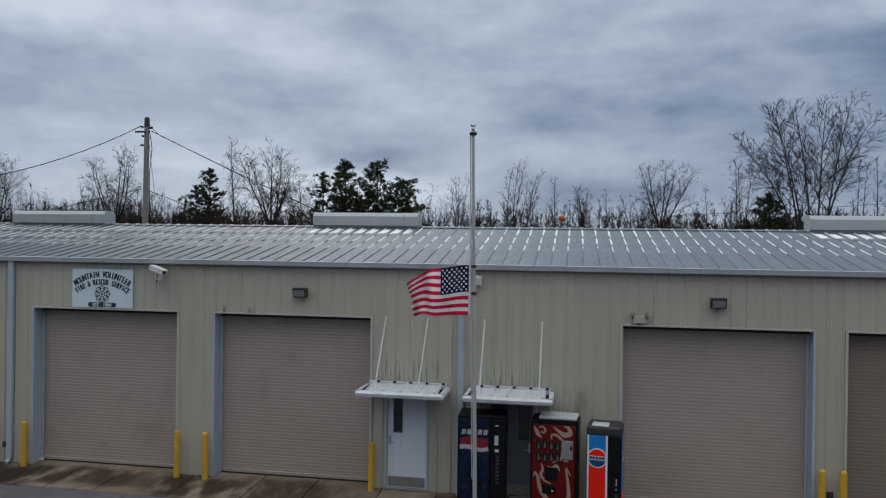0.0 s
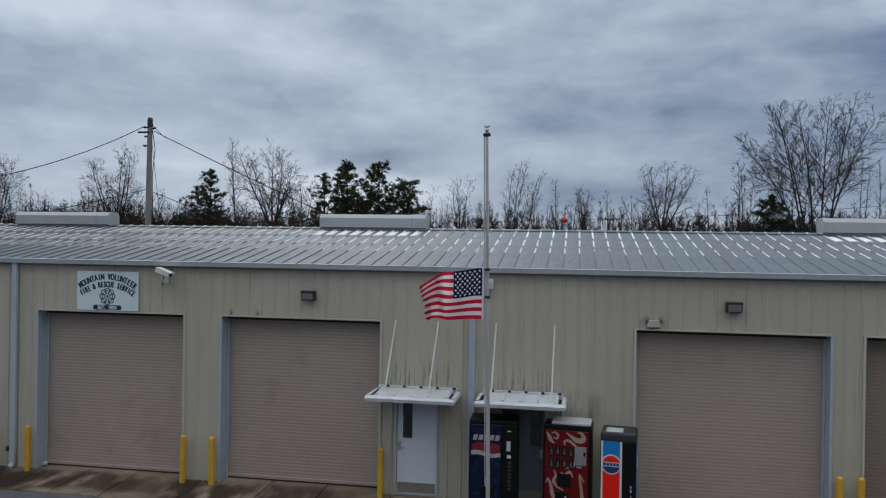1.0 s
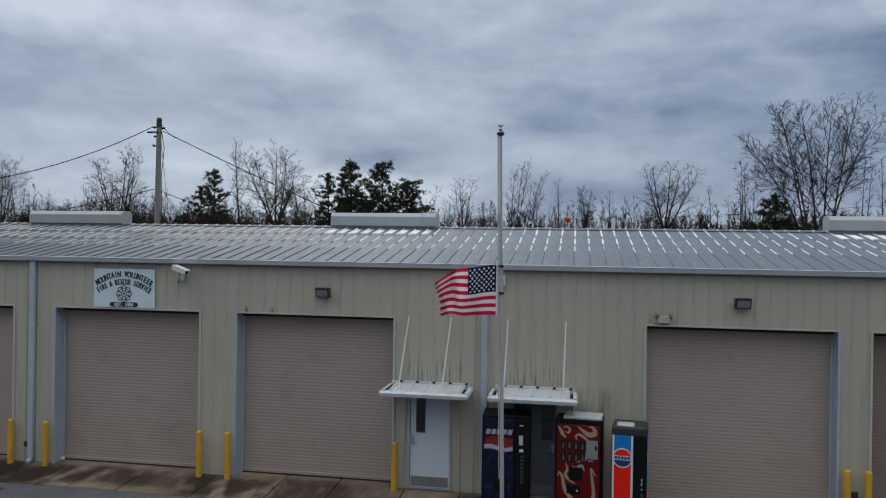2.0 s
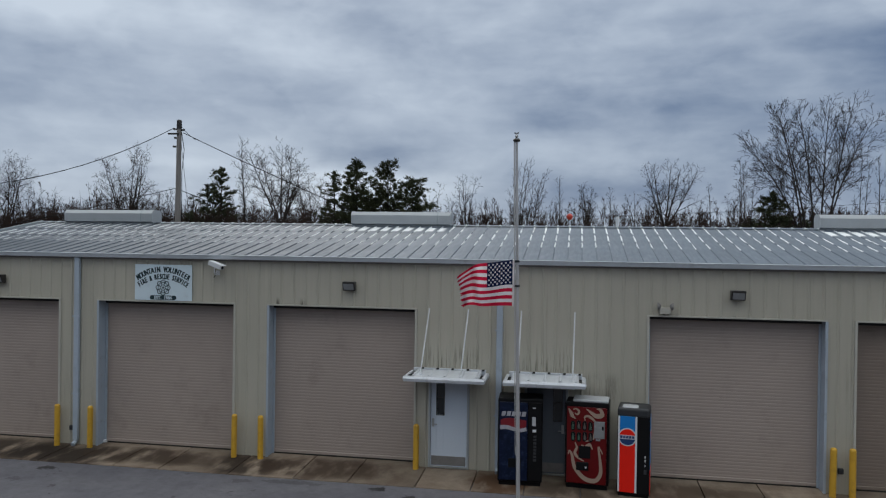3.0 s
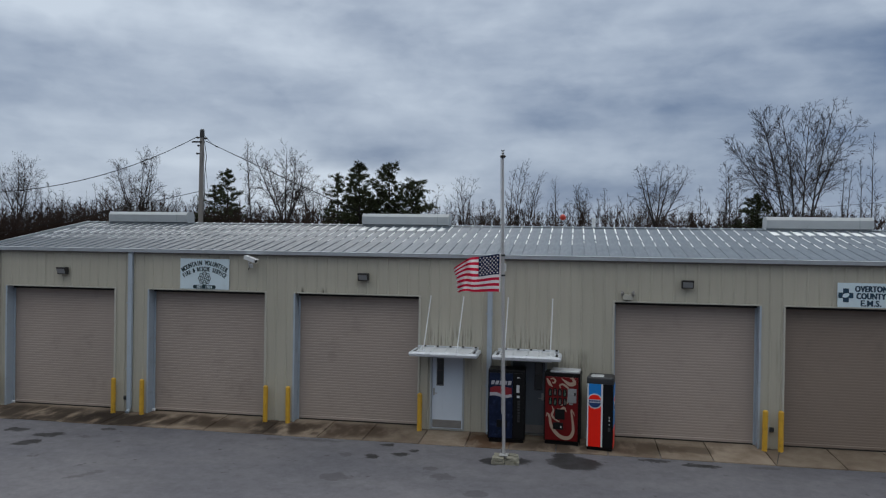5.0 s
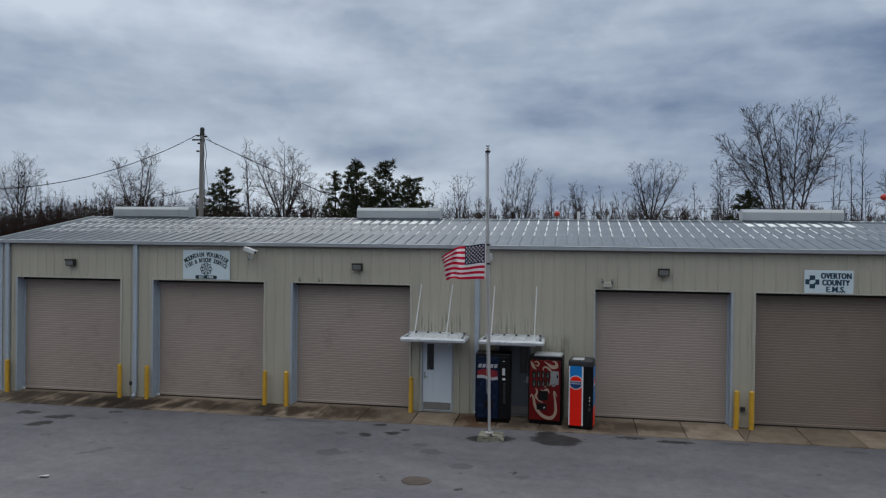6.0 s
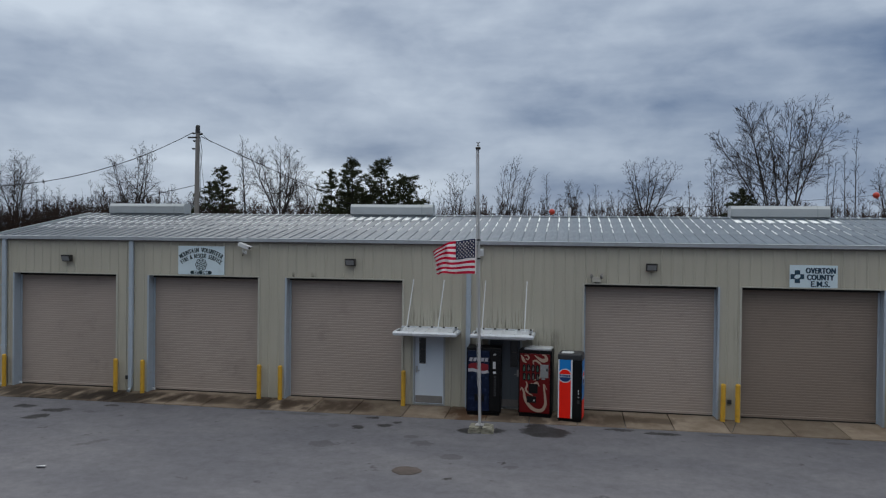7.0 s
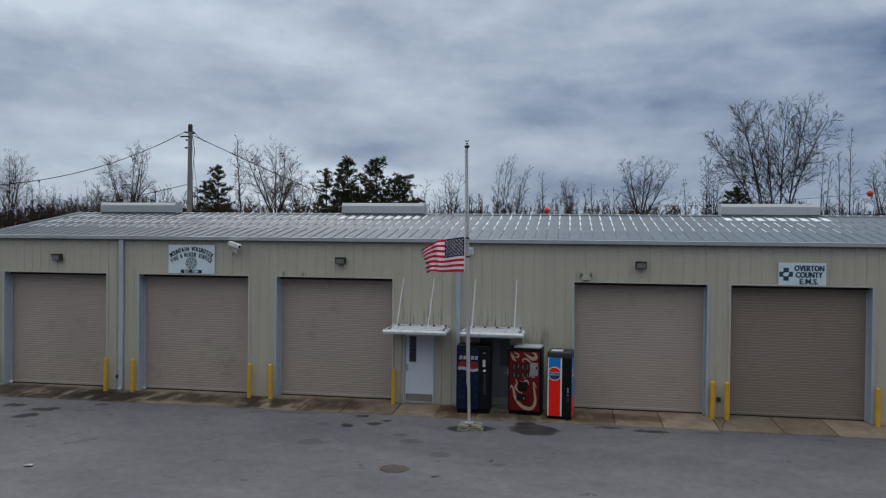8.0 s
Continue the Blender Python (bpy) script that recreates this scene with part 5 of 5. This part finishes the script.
for i in range(36):
    bm.faces.new((tops[i - 1], lows[i - 1], lows[i], tops[i]))
single("pavement_patch", bm, M_RUST, "round rusty brown patch in the asphalt", "patch")
lit = bmesh.new()
for q in box(lit, -0.09, 0.09, -0.05, 0.05, 0.0, 0.02):
    q.co += noise.noise_vector(q.co * 20) * 0.03
o = single("paper_scrap", lit, M_PRINT_WHITE, "crumpled white paper scrap on the asphalt", "litter")
o.matrix_world = pose(-6.32, -7.7, GROUND + 0.02, 0, 0, 20)

# ---- utility pole and wires ----
UP = Vector((-14.2, 14.15, GROUND - 0.05))
up = thing("utility_pole", pose(*UP), "weathered wooden utility pole behind the station", "utility pole")
part("pole", tube([(0, 0, 0), (0.03, 0, 5.5), (0.06, 0, 10.9)], [0.155, 0.135, 0.105], 12, M_TIMBER, "pole"), M_TIMBER, up)
part("pole_cap", tube([(0.055, 0, 10.55), (0.06, 0, 10.9), (0.06, 0, 10.97)], [0.118, 0.115, 0.085], 12, M_BRONZE, "pole_cap"), M_BRONZE, up, "dark weathered pole top")
part("bracket", bevelled(0.01, (-0.42, 0.10, -0.16, -0.12, 10.28, 10.36)), M_BRONZE, up)
for x, z in ((-0.16, 10.55), (-0.12, 10.15), (0.22, 10.5), (-0.16, 9.75)):
    part("insulator", tube([(x * 0.5, 0, z), (x, 0, z), (x * 1.5, 0, z + 0.02)], [0.03, 0.055, 0.04], 8, M_GREYCAP, "insulator"), M_GREYCAP, up)
part("conduit", tube([(0.22, 0.02, 4.0), (0.20, 0.02, 8.6), (0.30, 0.02, 9.6), (0.18, 0, 10.4)], 0.016, 6, M_CABLE, "conduit"), M_CABLE, up)


def wire(a, b, sag, r, name="overhead_wire", label="black overhead cable running from the utility pole"):
    a, b = Vector(a), Vector(b)
    pts = [a.lerp(b, t / 28) - Vector((0, 0, 4 * sag * (t / 28) * (1 - t / 28))) for t in range(29)]
    return single(name, tube(pts, r, 5, M_CABLE, name), M_CABLE, label, "cable")


P0 = UP + Vector((-0.2, 0, 10.6))
wire(P0, (-27.8, -3.3, 10.42), 3.42, 0.017)
wire(UP + Vector((0.25, 0, 10.38)), (-1.7, 6.8, 5.56), 0.05, 0.018)
wire(UP + Vector((0.12, 0, 10.72)), UP + Vector((1.0, -0.25, 10.02)), 0.06, 0.012)
wire(UP + Vector((0.16, 0, 9.9)), UP + Vector((0.62, 0.3, 5.0)), 0.0, 0.009, "guy_wire", "thin guy wire beside the utility pole")
wire(UP + Vector((-0.1, 0, 7.85)), (-28, 16.2, 5.35), 0.05, 0.016)
wire(UP + Vector((0.2, 0, 7.75)), (-6, 30, 4.0), 0.4, 0.016)
LINE_A, LINE_B = Vector((3.1, 55, 8.1)), Vector((33.48, 55, 9.83))
for p in (LINE_A, LINE_B):
    bm = bmesh.new()
    bmesh.ops.create_uvsphere(bm, u_segments=20, v_segments=12, radius=0.30)
    b = thing("marker_ball", pose(*p), "orange-red marker ball on a far power line", "marker ball", "marker balls on the power line")
    part("ball", bm, M_BALL, b, smooth=True)
    part("clamp", tube([(-0.36, 0, 0.0), (0.36, 0, 0.02)], 0.05, 8, M_GREYCAP, "clamp"), M_GREYCAP, b)
wire(LINE_A, LINE_B, 0.25, 0.016, "power_line", "thin far power line with marker balls")
wire(LINE_B, (75, 55, 14.0), 0.6, 0.016, "power_line", "thin far power line with marker balls")
wire(LINE_A, (-60, 60, 9.0), 0.8, 0.014, "power_line", "thin far power line with marker balls")


# ---- trees ----
def limb(rng, tubes, twigs, p, d, length, r0, level, bare, lift, wide, reach, sparse, bend=None):
    """One limb that bows evenly and turns up towards the light, with side limbs down to the end twigs."""
    n = (10, 7, 4, 3)[level]
    bow_ = Vector((rng.gauss(0, 1), rng.gauss(0, 1), rng.gauss(0, 0.5))) * (0.08, 0.18, 0.22, 0.28)[level]
    if bend is not None:
        bow_ = Vector((bend, bow_.y * 0.5, 0))
    pts, rad, ways = [p], [r0], [d]
    end = max(0.0085, r0 * 0.12)
    for i in range(n):
        t = (i + 1) / n
        kink = (0.022 if bend is None else 0.010, 0.04, 0.06, 0.07)[level]
        d = (d + (bow_ + Vector((0, 0, lift))) / n + Vector((rng.gauss(0, kink), rng.gauss(0, kink), rng.gauss(0, kink)))).normalized()
        p = p + d * (length / n)
        pts.append(p)
        rad.append(r0 + (end - r0) * t ** 0.9)
        ways.append(d)
    out = tubes if r0 > 0.045 else twigs
    tube_into(out[0], out[1], pts, rad, 6 if r0 > 0.1 else 4 if r0 > 0.045 else 3, caps=False)
    if level >= 3:
        return
    gap = (0.52, 0.29, 0.17)[level] * sparse
    count = max(2, int(length * (1 - bare) / gap))
    turn = rng.uniform(0, 6.28)
    for j in range(count):
        t = bare + (1 - bare) * ((j + rng.random()) / count) ** 0.72
        i = min(int(t * n), n - 1)
        q = pts[i].lerp(pts[i + 1], t * n - i)
        r = rad[i] + (rad[i + 1] - rad[i]) * (t * n - i)
        turn += 2.4 + rng.gauss(0, 0.5)
        axis = ways[i + 1]
        side = axis.orthogonal().normalized()
        side = side * math.cos(turn) + axis.cross(side) * math.sin(turn)
        angle = radians(rng.uniform(36, 62) - 10 * t) * wide
        way = (axis * math.cos(angle) + side * math.sin(angle)).normalized()
        u = (t - bare) / (1 - bare)
        if level == 0:
            ln = reach * (0.34 + 0.66 * (1 - u) ** 0.7) * rng.uniform(0.6, 1.15)
        else:
            ln = length * (0.24 + 0.38 * (1 - u)) * rng.uniform(0.6, 1.2)
        ln = max(ln, 0.28)
        cr = min(r * 0.72, 0.014 + 0.020 * ln)
        limb(rng, tubes, twigs, q, way, ln, max(cr, 0.0155), level + 1, 0.20, (0.24, 0.10, 0.05)[level], wide, reach, sparse)


def bare_tree(x, y, height, half, seed, stems=1, spread=12, fork=0.0, low=0.40, wide=1.0, sparse=1.0, lift=0.3, thick=1.0, lines=(), label="bare winter tree with grey-brown bark and fine twigs"):
    """A leafless tree: a trunk that forks, limbs that ascend and bow outward, branches and short end twigs."""
    rng = random.Random(seed)
    tubes, twigs = ([], []), ([], [])
    r = 0.0105 * height * thick
    foot = Vector((0, 0, 0))
    if fork:
        foot = Vector((rng.gauss(0, 0.15), rng.gauss(0, 0.15), height * fork))
        tube_into(tubes[0], tubes[1], [(0, 0, 0), foot * 0.5 + Vector((0.06, 0, 0)), foot, foot + Vector((0, 0, 0.15))], [r * 1.25, r * 1.05, r * 0.92, r * 0.5], 7, caps=False)
    if not lines:
        lines = []
        for k_ in range(stems):
            a = 2 * math.pi * (k_ + rng.random() * 0.5) / stems + seed
            lean = (spread * rng.uniform(0.55, 1.2) if k_ or stems < 4 else spread * 0.2) if stems > 1 else rng.uniform(0, 3)
            ln = (height - foot.z) * (1.0 if k_ == 0 else rng.uniform(0.82, 1.0)) * 1.03
            o = 0.0 if fork else 0.22 * (stems > 1)
            lines.append((math.cos(a) * o, math.sin(a) * o, 0, math.cos(a) * lean, math.sin(a) * lean, ln, None))
    for dx, dy, dz, lx, ly, ln, bend in lines:
        d = Vector((math.tan(radians(lx)), math.tan(radians(ly)), 1)).normalized()
        limb(rng, tubes, twigs, foot + Vector((dx, dy, dz)), d, ln, r * (1.0 if len(lines) == 1 else 0.30 if dz else 0.66), 1 if dz else 0, (0.12 if fork or dz else low) * rng.uniform(0.85, 1.15), lift, wide, half, sparse, bend)
    t = thing("tree", pose(x, y, GROUND - 0.1), label, "tree", "trees behind the station")
    part("trunk", raw("trunk", *tubes, M_BARK), M_BARK, t)
    part("crown", raw("crown", *twigs, M_TWIG), M_TWIG, t, "fine leafless twigs")
    return t


def cedar(x, y, height, half, seed, fat=0.6, boughs=40, low=0.16, open_=1.0, label="dark green cedar tree with ragged crown"):
    """An evergreen: uneven boughs from a straight trunk, each ending in ragged tufts of needle sprays with gaps between."""
    rng = random.Random(seed)
    tv, tf, cv, cf = [], [], [], []
    tube_into(tv, tf, [(0, 0, 0), (0.1, 0, height * 0.5), (0, 0.05, height * 0.98)], [0.20, 0.13, 0.025], 6, caps=False)

    def spray(c, d, size):
        d = (d + Vector((rng.gauss(0, 0.55), rng.gauss(0, 0.55), rng.gauss(0.15, 0.5)))).normalized() * rng.uniform(0.12, 0.30) * size
        s_ = d.cross(Vector((rng.gauss(0, 1), rng.gauss(0, 1), rng.gauss(0, 1)))).normalized() * rng.uniform(0.03, 0.065) * size
        b = len(cv)
        cv.extend([tuple(c - s_), tuple(c + s_), tuple(c + d + s_ * 0.5), tuple(c + d * 1.2)])
        cf.append((b, b + 1, b + 2, b + 3))

    def tuft(c, d, r, n):
        for _ in range(n):
            o = Vector((rng.gauss(0, r), rng.gauss(0, r), rng.gauss(0, r * 0.55)))
            spray(c + o, d, 1.0)

    for i in range(boughs):
        t = low + (1 - low) * ((i + rng.random()) / boughs) ** 0.92
        z = height * min(t, 0.985)
        a = i * 2.4 + rng.gauss(0, 0.6)
        env = half * (max(1 - t, 0.0) / (1 - low)) ** fat + 0.25
        ln = env * rng.uniform(0.45, 1.12)
        way = Vector((math.cos(a), math.sin(a), rng.uniform(-0.1, 0.4) + 0.35 * t)).normalized()
        root = Vector((0, 0, z - 0.12 * ln))
        tip = root + way * ln
        tube_into(tv, tf, [root, root.lerp(tip, 0.6) - Vector((0, 0, 0.05 * ln)), tip], [0.04, 0.024, 0.01], 3, caps=False)
        for j in range(max(2, int(ln * 4.0 / open_))):
            f = rng.uniform(0.22, 1.05) if ln > 0.8 else rng.uniform(0.1, 1.05)
            c = root.lerp(tip, f) + Vector((rng.gauss(0, 0.17), rng.gauss(0, 0.17), rng.gauss(0.04, 0.10))) * ln ** 0.5
            tuft(c, way, 0.08 + 0.10 * rng.random(), int(rng.uniform(16, 36)))
    for j in range(9):
        tuft(Vector((rng.gauss(0, 0.05), rng.gauss(0, 0.05), height * (1.0 - 0.016 * j))), Vector((0, 0, 1)), 0.06 + 0.012 * j, 16)
    t = thing("tree", pose(x, y, GROUND - 0.1), label, "tree", "trees behind the station")
    part("trunk", raw("trunk", tv, tf, M_BARK), M_BARK, t)
    part("crown", raw("crown", cv, cf, M_CEDAR), M_CEDAR, t, "dark green needle sprays")


# the tall many-stemmed tree: each stem's foot, its lean, its length and how far it bends outward
bare_tree(25.6, 57, 19.0, 3.7, 105, low=0.48, wide=0.86, sparse=0.82, lift=0.0, thick=1.08, lines=(
    (-0.3, 0.3, 0, 3.1, 3, 17.2, -0.74), (-0.6, -0.4, 0, 0.8, -5, 18.4, -0.46), (-0.35, 0.5, 0, -1.6, 4, 18.9, -0.17), (-0.1, -0.3, 0, -0.1, 2, 19.0, -0.13),
    (0.15, 0.2, 0, 0.4, -4, 18.9, 0.06), (0.35, -0.4, 0, -0.0, -3, 19.0, 0.26), (0.3, 0.3, 0, -1.0, 2, 18.6, 0.50), (-1.75, 0.3, 11.0, -66, 4, 4.4, 0.25),
    (-1.6, -0.2, 12.6, -62, -6, 3.6, 0.2), (-0.9, 0.4, 9.6, -50, 8, 3.0, 0.2), (1.3, 0.1, 10.4, 46, 5, 3.0, -0.2), (1.2, -0.3, 12.2, 50, -5, 3.2, -0.2)),
    label="tall many-stemmed bare tree with spreading crown")
bare_tree(19.3, 58, 13.4, 1.7, 41, stems=4, spread=5, low=0.45, sparse=0.85)
bare_tree(-94.6, 100, 19.0, 5.0, 11, stems=4, spread=24, fork=0.42, sparse=1.1, lift=0.45)
bare_tree(-90.4, 105, 13.8, 3.4, 12, stems=3, spread=18, fork=0.4, sparse=1.2)
bare_tree(-82.9, 105, 13.4, 3.0, 13, stems=3, spread=16, fork=0.4, sparse=1.2)
bare_tree(-49.4, 65, 16.3, 3.0, 14, stems=5, spread=34, fork=0.40, wide=1.05, sparse=0.9, lift=0.55)
bare_tree(-52.0, 70, 11.0, 2.2, 48, stems=3, spread=16, fork=0.4, sparse=0.9)
bare_tree(-37.7, 73, 17.8, 2.6, 16, low=0.42, sparse=0.8, wide=1.1)
bare_tree(-33.6, 75, 17.6, 3.3, 17, stems=6, spread=38, fork=0.42, wide=1.05, sparse=0.85, lift=0.5, thick=1.2)
bare_tree(-31.2, 78, 14.4, 2.6, 18, stems=4, spread=22, fork=0.4, sparse=0.8, lift=0.4)
bare_tree(-28.6, 84, 12.6, 2.4, 40, stems=4, spread=18, fork=0.35, sparse=0.9)
bare_tree(-15.8, 80, 13.2, 1.9, 19, stems=3, spread=9, low=0.4)
bare_tree(-14.0, 84, 11.4, 2.0, 42, stems=3, spread=10, low=0.4)
bare_tree(-11.3, 84, 14.4, 2.2, 20, stems=4, spread=14, fork=0.45, lift=0.4)
bare_tree(-9.4, 88, 11.4, 1.9, 44, stems=3, spread=12, low=0.4)
bare_tree(-3.4, 80, 16.0, 2.4, 21, stems=6, spread=10, low=0.42, wide=0.75, lift=0.1)
bare_tree(-1.3, 100, 12.8, 1.5, 22, stems=2, spread=6)
bare_tree(0.8, 100, 15.7, 1.8, 23, low=0.45, sparse=0.8)
bare_tree(3.0, 100, 12.8, 1.6, 45, stems=2, spread=7)
bare_tree(5.5, 105, 14.9, 2.1, 24, stems=5, spread=12, fork=0.45, sparse=0.85)
bare_tree(9.5, 110, 15.0, 1.7, 25, low=0.4, sparse=0.8)
bare_tree(11.5, 104, 12.6, 1.7, 50, stems=2, spread=9)
bare_tree(14.6, 80, 16.0, 3.2, 26, stems=5, spread=42, fork=0.48, wide=1.1, lift=0.35, thick=1.15)
bare_tree(12.0, 84, 13.6, 2.0, 36, stems=2, spread=22, fork=0.5, lift=0.3)
bare_tree(19.4, 96, 12.0, 1.8, 46, stems=3, spread=10)
bare_tree(22.6, 96, 14.2, 1.6, 38, low=0.4, sparse=0.75)
bare_tree(27.6, 108, 13.4, 2.2, 28, stems=2, spread=6)
bare_tree(31.5, 106, 12.6, 2.0, 37, stems=2, spread=8)
bare_tree(35.4, 75, 15.2, 1.0, 129, stems=2, spread=1.5, low=0.4, wide=0.9, lift=0.6)
bare_tree(37.0, 72, 18.0, 1.6, 30, stems=2, spread=4, low=0.5, wide=0.9, lift=0.5)
bare_tree(39.6, 74, 12.4, 2.0, 39, stems=3, spread=16, low=0.45)
bare_tree(44.4, 80, 16.2, 2.6, 31, stems=4, spread=20, fork=0.4)
bare_tree(-60, 90, 13.2, 2.6, 32, stems=3, spread=14, fork=0.4)
bare_tree(-66, 96, 13.2, 2.6, 47, stems=3, spread=14, fork=0.4)
bare_tree(-72, 100, 13.8, 2.8, 33, stems=3, spread=14, fork=0.4)
cedar(-39.8, 70, 14.6, 3.6, 51, fat=0.65, boughs=80)
cedar(-42.1, 71, 12.6, 3.4, 56, fat=0.6, boughs=50, open_=1.2)
cedar(-44.8, 72, 9.2, 2.8, 59, fat=0.5, boughs=40)
cedar(-21.2, 58, 12.7, 2.1, 52, fat=0.36, boughs=54, open_=1.1)
cedar(-18.5, 57, 13.9, 3.3, 53, fat=0.5, boughs=90)
cedar(-15.6, 58.5, 14.0, 3.3, 54, fat=0.36, boughs=84, open_=1.4, label="dark evergreen tree with open ragged crown")
cedar(-13.3, 60, 12.2, 3.4, 55, fat=0.42, boughs=84, open_=1.0)
cedar(-17.2, 61, 11.2, 3.0, 60, fat=0.35, boughs=46)
bare_tree(-16.9, 59.5, 12.8, 2.0, 62, stems=4, spread=8, low=0.45)
cedar(-20.0, 60, 10.4, 2.8, 61, fat=0.35, boughs=40)
cedar(22.5, 60, 10.9, 6.2, 57, fat=0.9, boughs=70)
cedar(25.6, 60, 8.2, 2.0, 58, fat=0.5, boughs=26)


def woods(name, x0, x1, y0, y1, count, h0, h1, seed, mat, label, dense=3):
    """A far belt of leafless trees and brush, as one piece."""
    rng = random.Random(seed)
    v, f = [], []
    for i in range(count):
        x, y = rng.uniform(x0, x1), rng.uniform(y0, y1)
        h = rng.uniform(h0, h1) * (0.95 + 0.35 * noise.noise(Vector((x * 0.13, seed, y * 0.1))))
        base = Vector((x, y, GROUND - 0.1))
        tip = base + Vector((rng.gauss(0, 0.07) * h, rng.gauss(0, 0.07) * h, h))
        mid = base.lerp(tip, 0.55) + Vector((rng.gauss(0, 0.25), rng.gauss(0, 0.25), 0))
        tube_into(v, f, [base, mid, tip], [0.006 * h, 0.0045 * h, 0.014], 3, caps=False)
        for b in range(12):
            t = rng.uniform(0.45, 0.98)
            p = base.lerp(mid, t / 0.55) if t < 0.55 else mid.lerp(tip, (t - 0.55) / 0.45)
            a = rng.uniform(0, 2 * math.pi)
            ln = h * rng.uniform(0.10, 0.28) * (1.2 - t)
            q = p + Vector((math.cos(a) * ln * 0.6, math.sin(a) * ln * 0.6, ln * 0.8))
            tube_into(v, f, [p, q], [0.034, 0.018], 3, caps=False)
            for c in range(dense):
                s = p.lerp(q, rng.uniform(0.2, 1.0))
                e = s + Vector((rng.gauss(0, 0.4), rng.gauss(0, 0.4), rng.uniform(0.1, 1.0))) * max(ln, 1.0) * 0.5
                tube_into(v, f, [s, e], [0.022, 0.014], 3, caps=False)
    return single(name, raw(name, v, f, mat), mat, label, "woods", kind="stuff")


woods("far_woods", -75, 80, 118, 150, 380, 10.5, 14.5, 7, M_FARTWIG, "belt of leafless trees far behind the station", 4)
woods("wood_edge", -64, 62, 88, 114, 460, 9.0, 12.4, 17, M_BRUSH, "low leafless brush and saplings behind the station", 4)
woods("sapling_brush", -60, 36, 74, 88, 520, 7.0, 9.8, 27, M_BRUSH, "reddish-brown winter brush behind the ridge", 5)
woods("low_brush", 10, 44, 63, 73, 330, 7.6, 9.3, 37, M_BRUSH, "low reddish-brown brush behind the ridge", 5)
woods("ridge_brush", -52, -15, 61, 75, 380, 7.8, 9.9, 47, M_BRUSH, "dark winter brush between the cedars", 5)
woods("thicket", -130, -60, 104, 135, 420, 10.0, 15.5, 8, M_FARTWIG, "dense brown leafless thicket beside the station", 4)
woods("underbrush", -126, -62, 86, 104, 1050, 8.0, 11.2, 9, M_BRUSH, "dark leafless underbrush at the wood's edge", 4)

# unseen bank added behind the camera: closes the place and blocks low sky light
bm = bmesh.new()
rng = random.Random(77)
row = []
for i in range(121):
    a = radians(-82 + 164 * i / 120)
    r = 62 + 6 * noise.noise(Vector((i * 0.11, 0, 3)))
    h = 21 + 7 * noise.noise(Vector((i * 0.17, 5, 0))) + rng.uniform(-1.5, 1.5)
    row.append([bm.verts.new((5 + r * math.sin(a) * 1.35 + rng.uniform(-0.6, 0.6), -4 - r * math.cos(a) - k_, GROUND - 0.2 + h * f_)) for k_, f_ in ((0, 0), (0.4, 0.35), (1.5, 0.75), (3.5, 1.0), (6.0, 0.0))])
for a, b in zip(row, row[1:]):
    for q in range(4):
        bm.faces.new((a[q], b[q], b[q + 1], a[q + 1]))
single("backdrop", bm, M_FARTWIG, "unseen dark bank behind the camera, added to block low sky light", "woods", kind="structure")

# ---- roof and wall sheets ----
closure = bmesh.new()
for q in box(closure, -0.05, 0.05, -0.215, -0.02, -0.03, 0.048):
    if q.co.z > 0:
        q.co.x *= 0.45
        q.co.z += 0.16 * q.co.y
closure = mesh_of("ridge_closure", closure, M_ZINC)
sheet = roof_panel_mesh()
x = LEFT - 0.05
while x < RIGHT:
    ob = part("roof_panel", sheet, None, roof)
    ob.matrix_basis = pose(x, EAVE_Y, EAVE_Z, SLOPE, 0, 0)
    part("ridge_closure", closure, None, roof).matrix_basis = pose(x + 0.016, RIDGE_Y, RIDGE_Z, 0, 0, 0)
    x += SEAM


def wall_sheet(x0, x1, z0, z1):
    """A ribbed steel sheet; the ribs stand every 305 mm."""
    verts, faces = [], []
    def depth(px):
        u = abs((px - LEFT - 0.15 + 0.1524) % 0.3048 - 0.1524)
        return -0.023 * min(1, max(0, (0.036 - u) / 0.024))
    cuts = {x0, x1}
    k_ = math.floor((x0 - LEFT) / 0.3048) - 1
    while LEFT + 0.15 + k_ * 0.3048 - 0.033 < x1:
        cuts |= {LEFT + 0.15 + k_ * 0.3048 + dx for dx in (-0.036, -0.012, 0.012, 0.036) if x0 < LEFT + 0.15 + k_ * 0.3048 + dx < x1}
        k_ += 1
    prof = [(px, depth(px)) for px in sorted(cuts)]
    for px, py in prof:
        verts += [(px, py, z0), (px, py, z1)]
    for i in range(len(prof) - 1):
        faces.append((2 * i, 2 * i + 2, 2 * i + 3, 2 * i + 1))
    part("wall_sheet", raw("wall_sheet", verts, faces, M_WALL), M_WALL, front)


def sheets(a, b, z0, z1):
    x = a
    while x < b - 0.01:
        nxt = min(LEFT + (math.floor((x - LEFT + 0.001) / 0.9144) + 1) * 0.9144, b)
        wall_sheet(x, nxt, z0, z1)
        x = nxt


at = LEFT
for x0, x1, h in OPEN:
    sheets(at, x0 - 0.036 if h > 3 else x0, 0.0, 4.813)
    sheets(x0 - 0.036 if h > 3 else x0, x1 + 0.036 if h > 3 else x1, h + 0.032 if h > 3 else h, 4.813)
    at = x1 + 0.036 if h > 3 else x1
sheets(at, RIGHT, 0.0, 4.813)
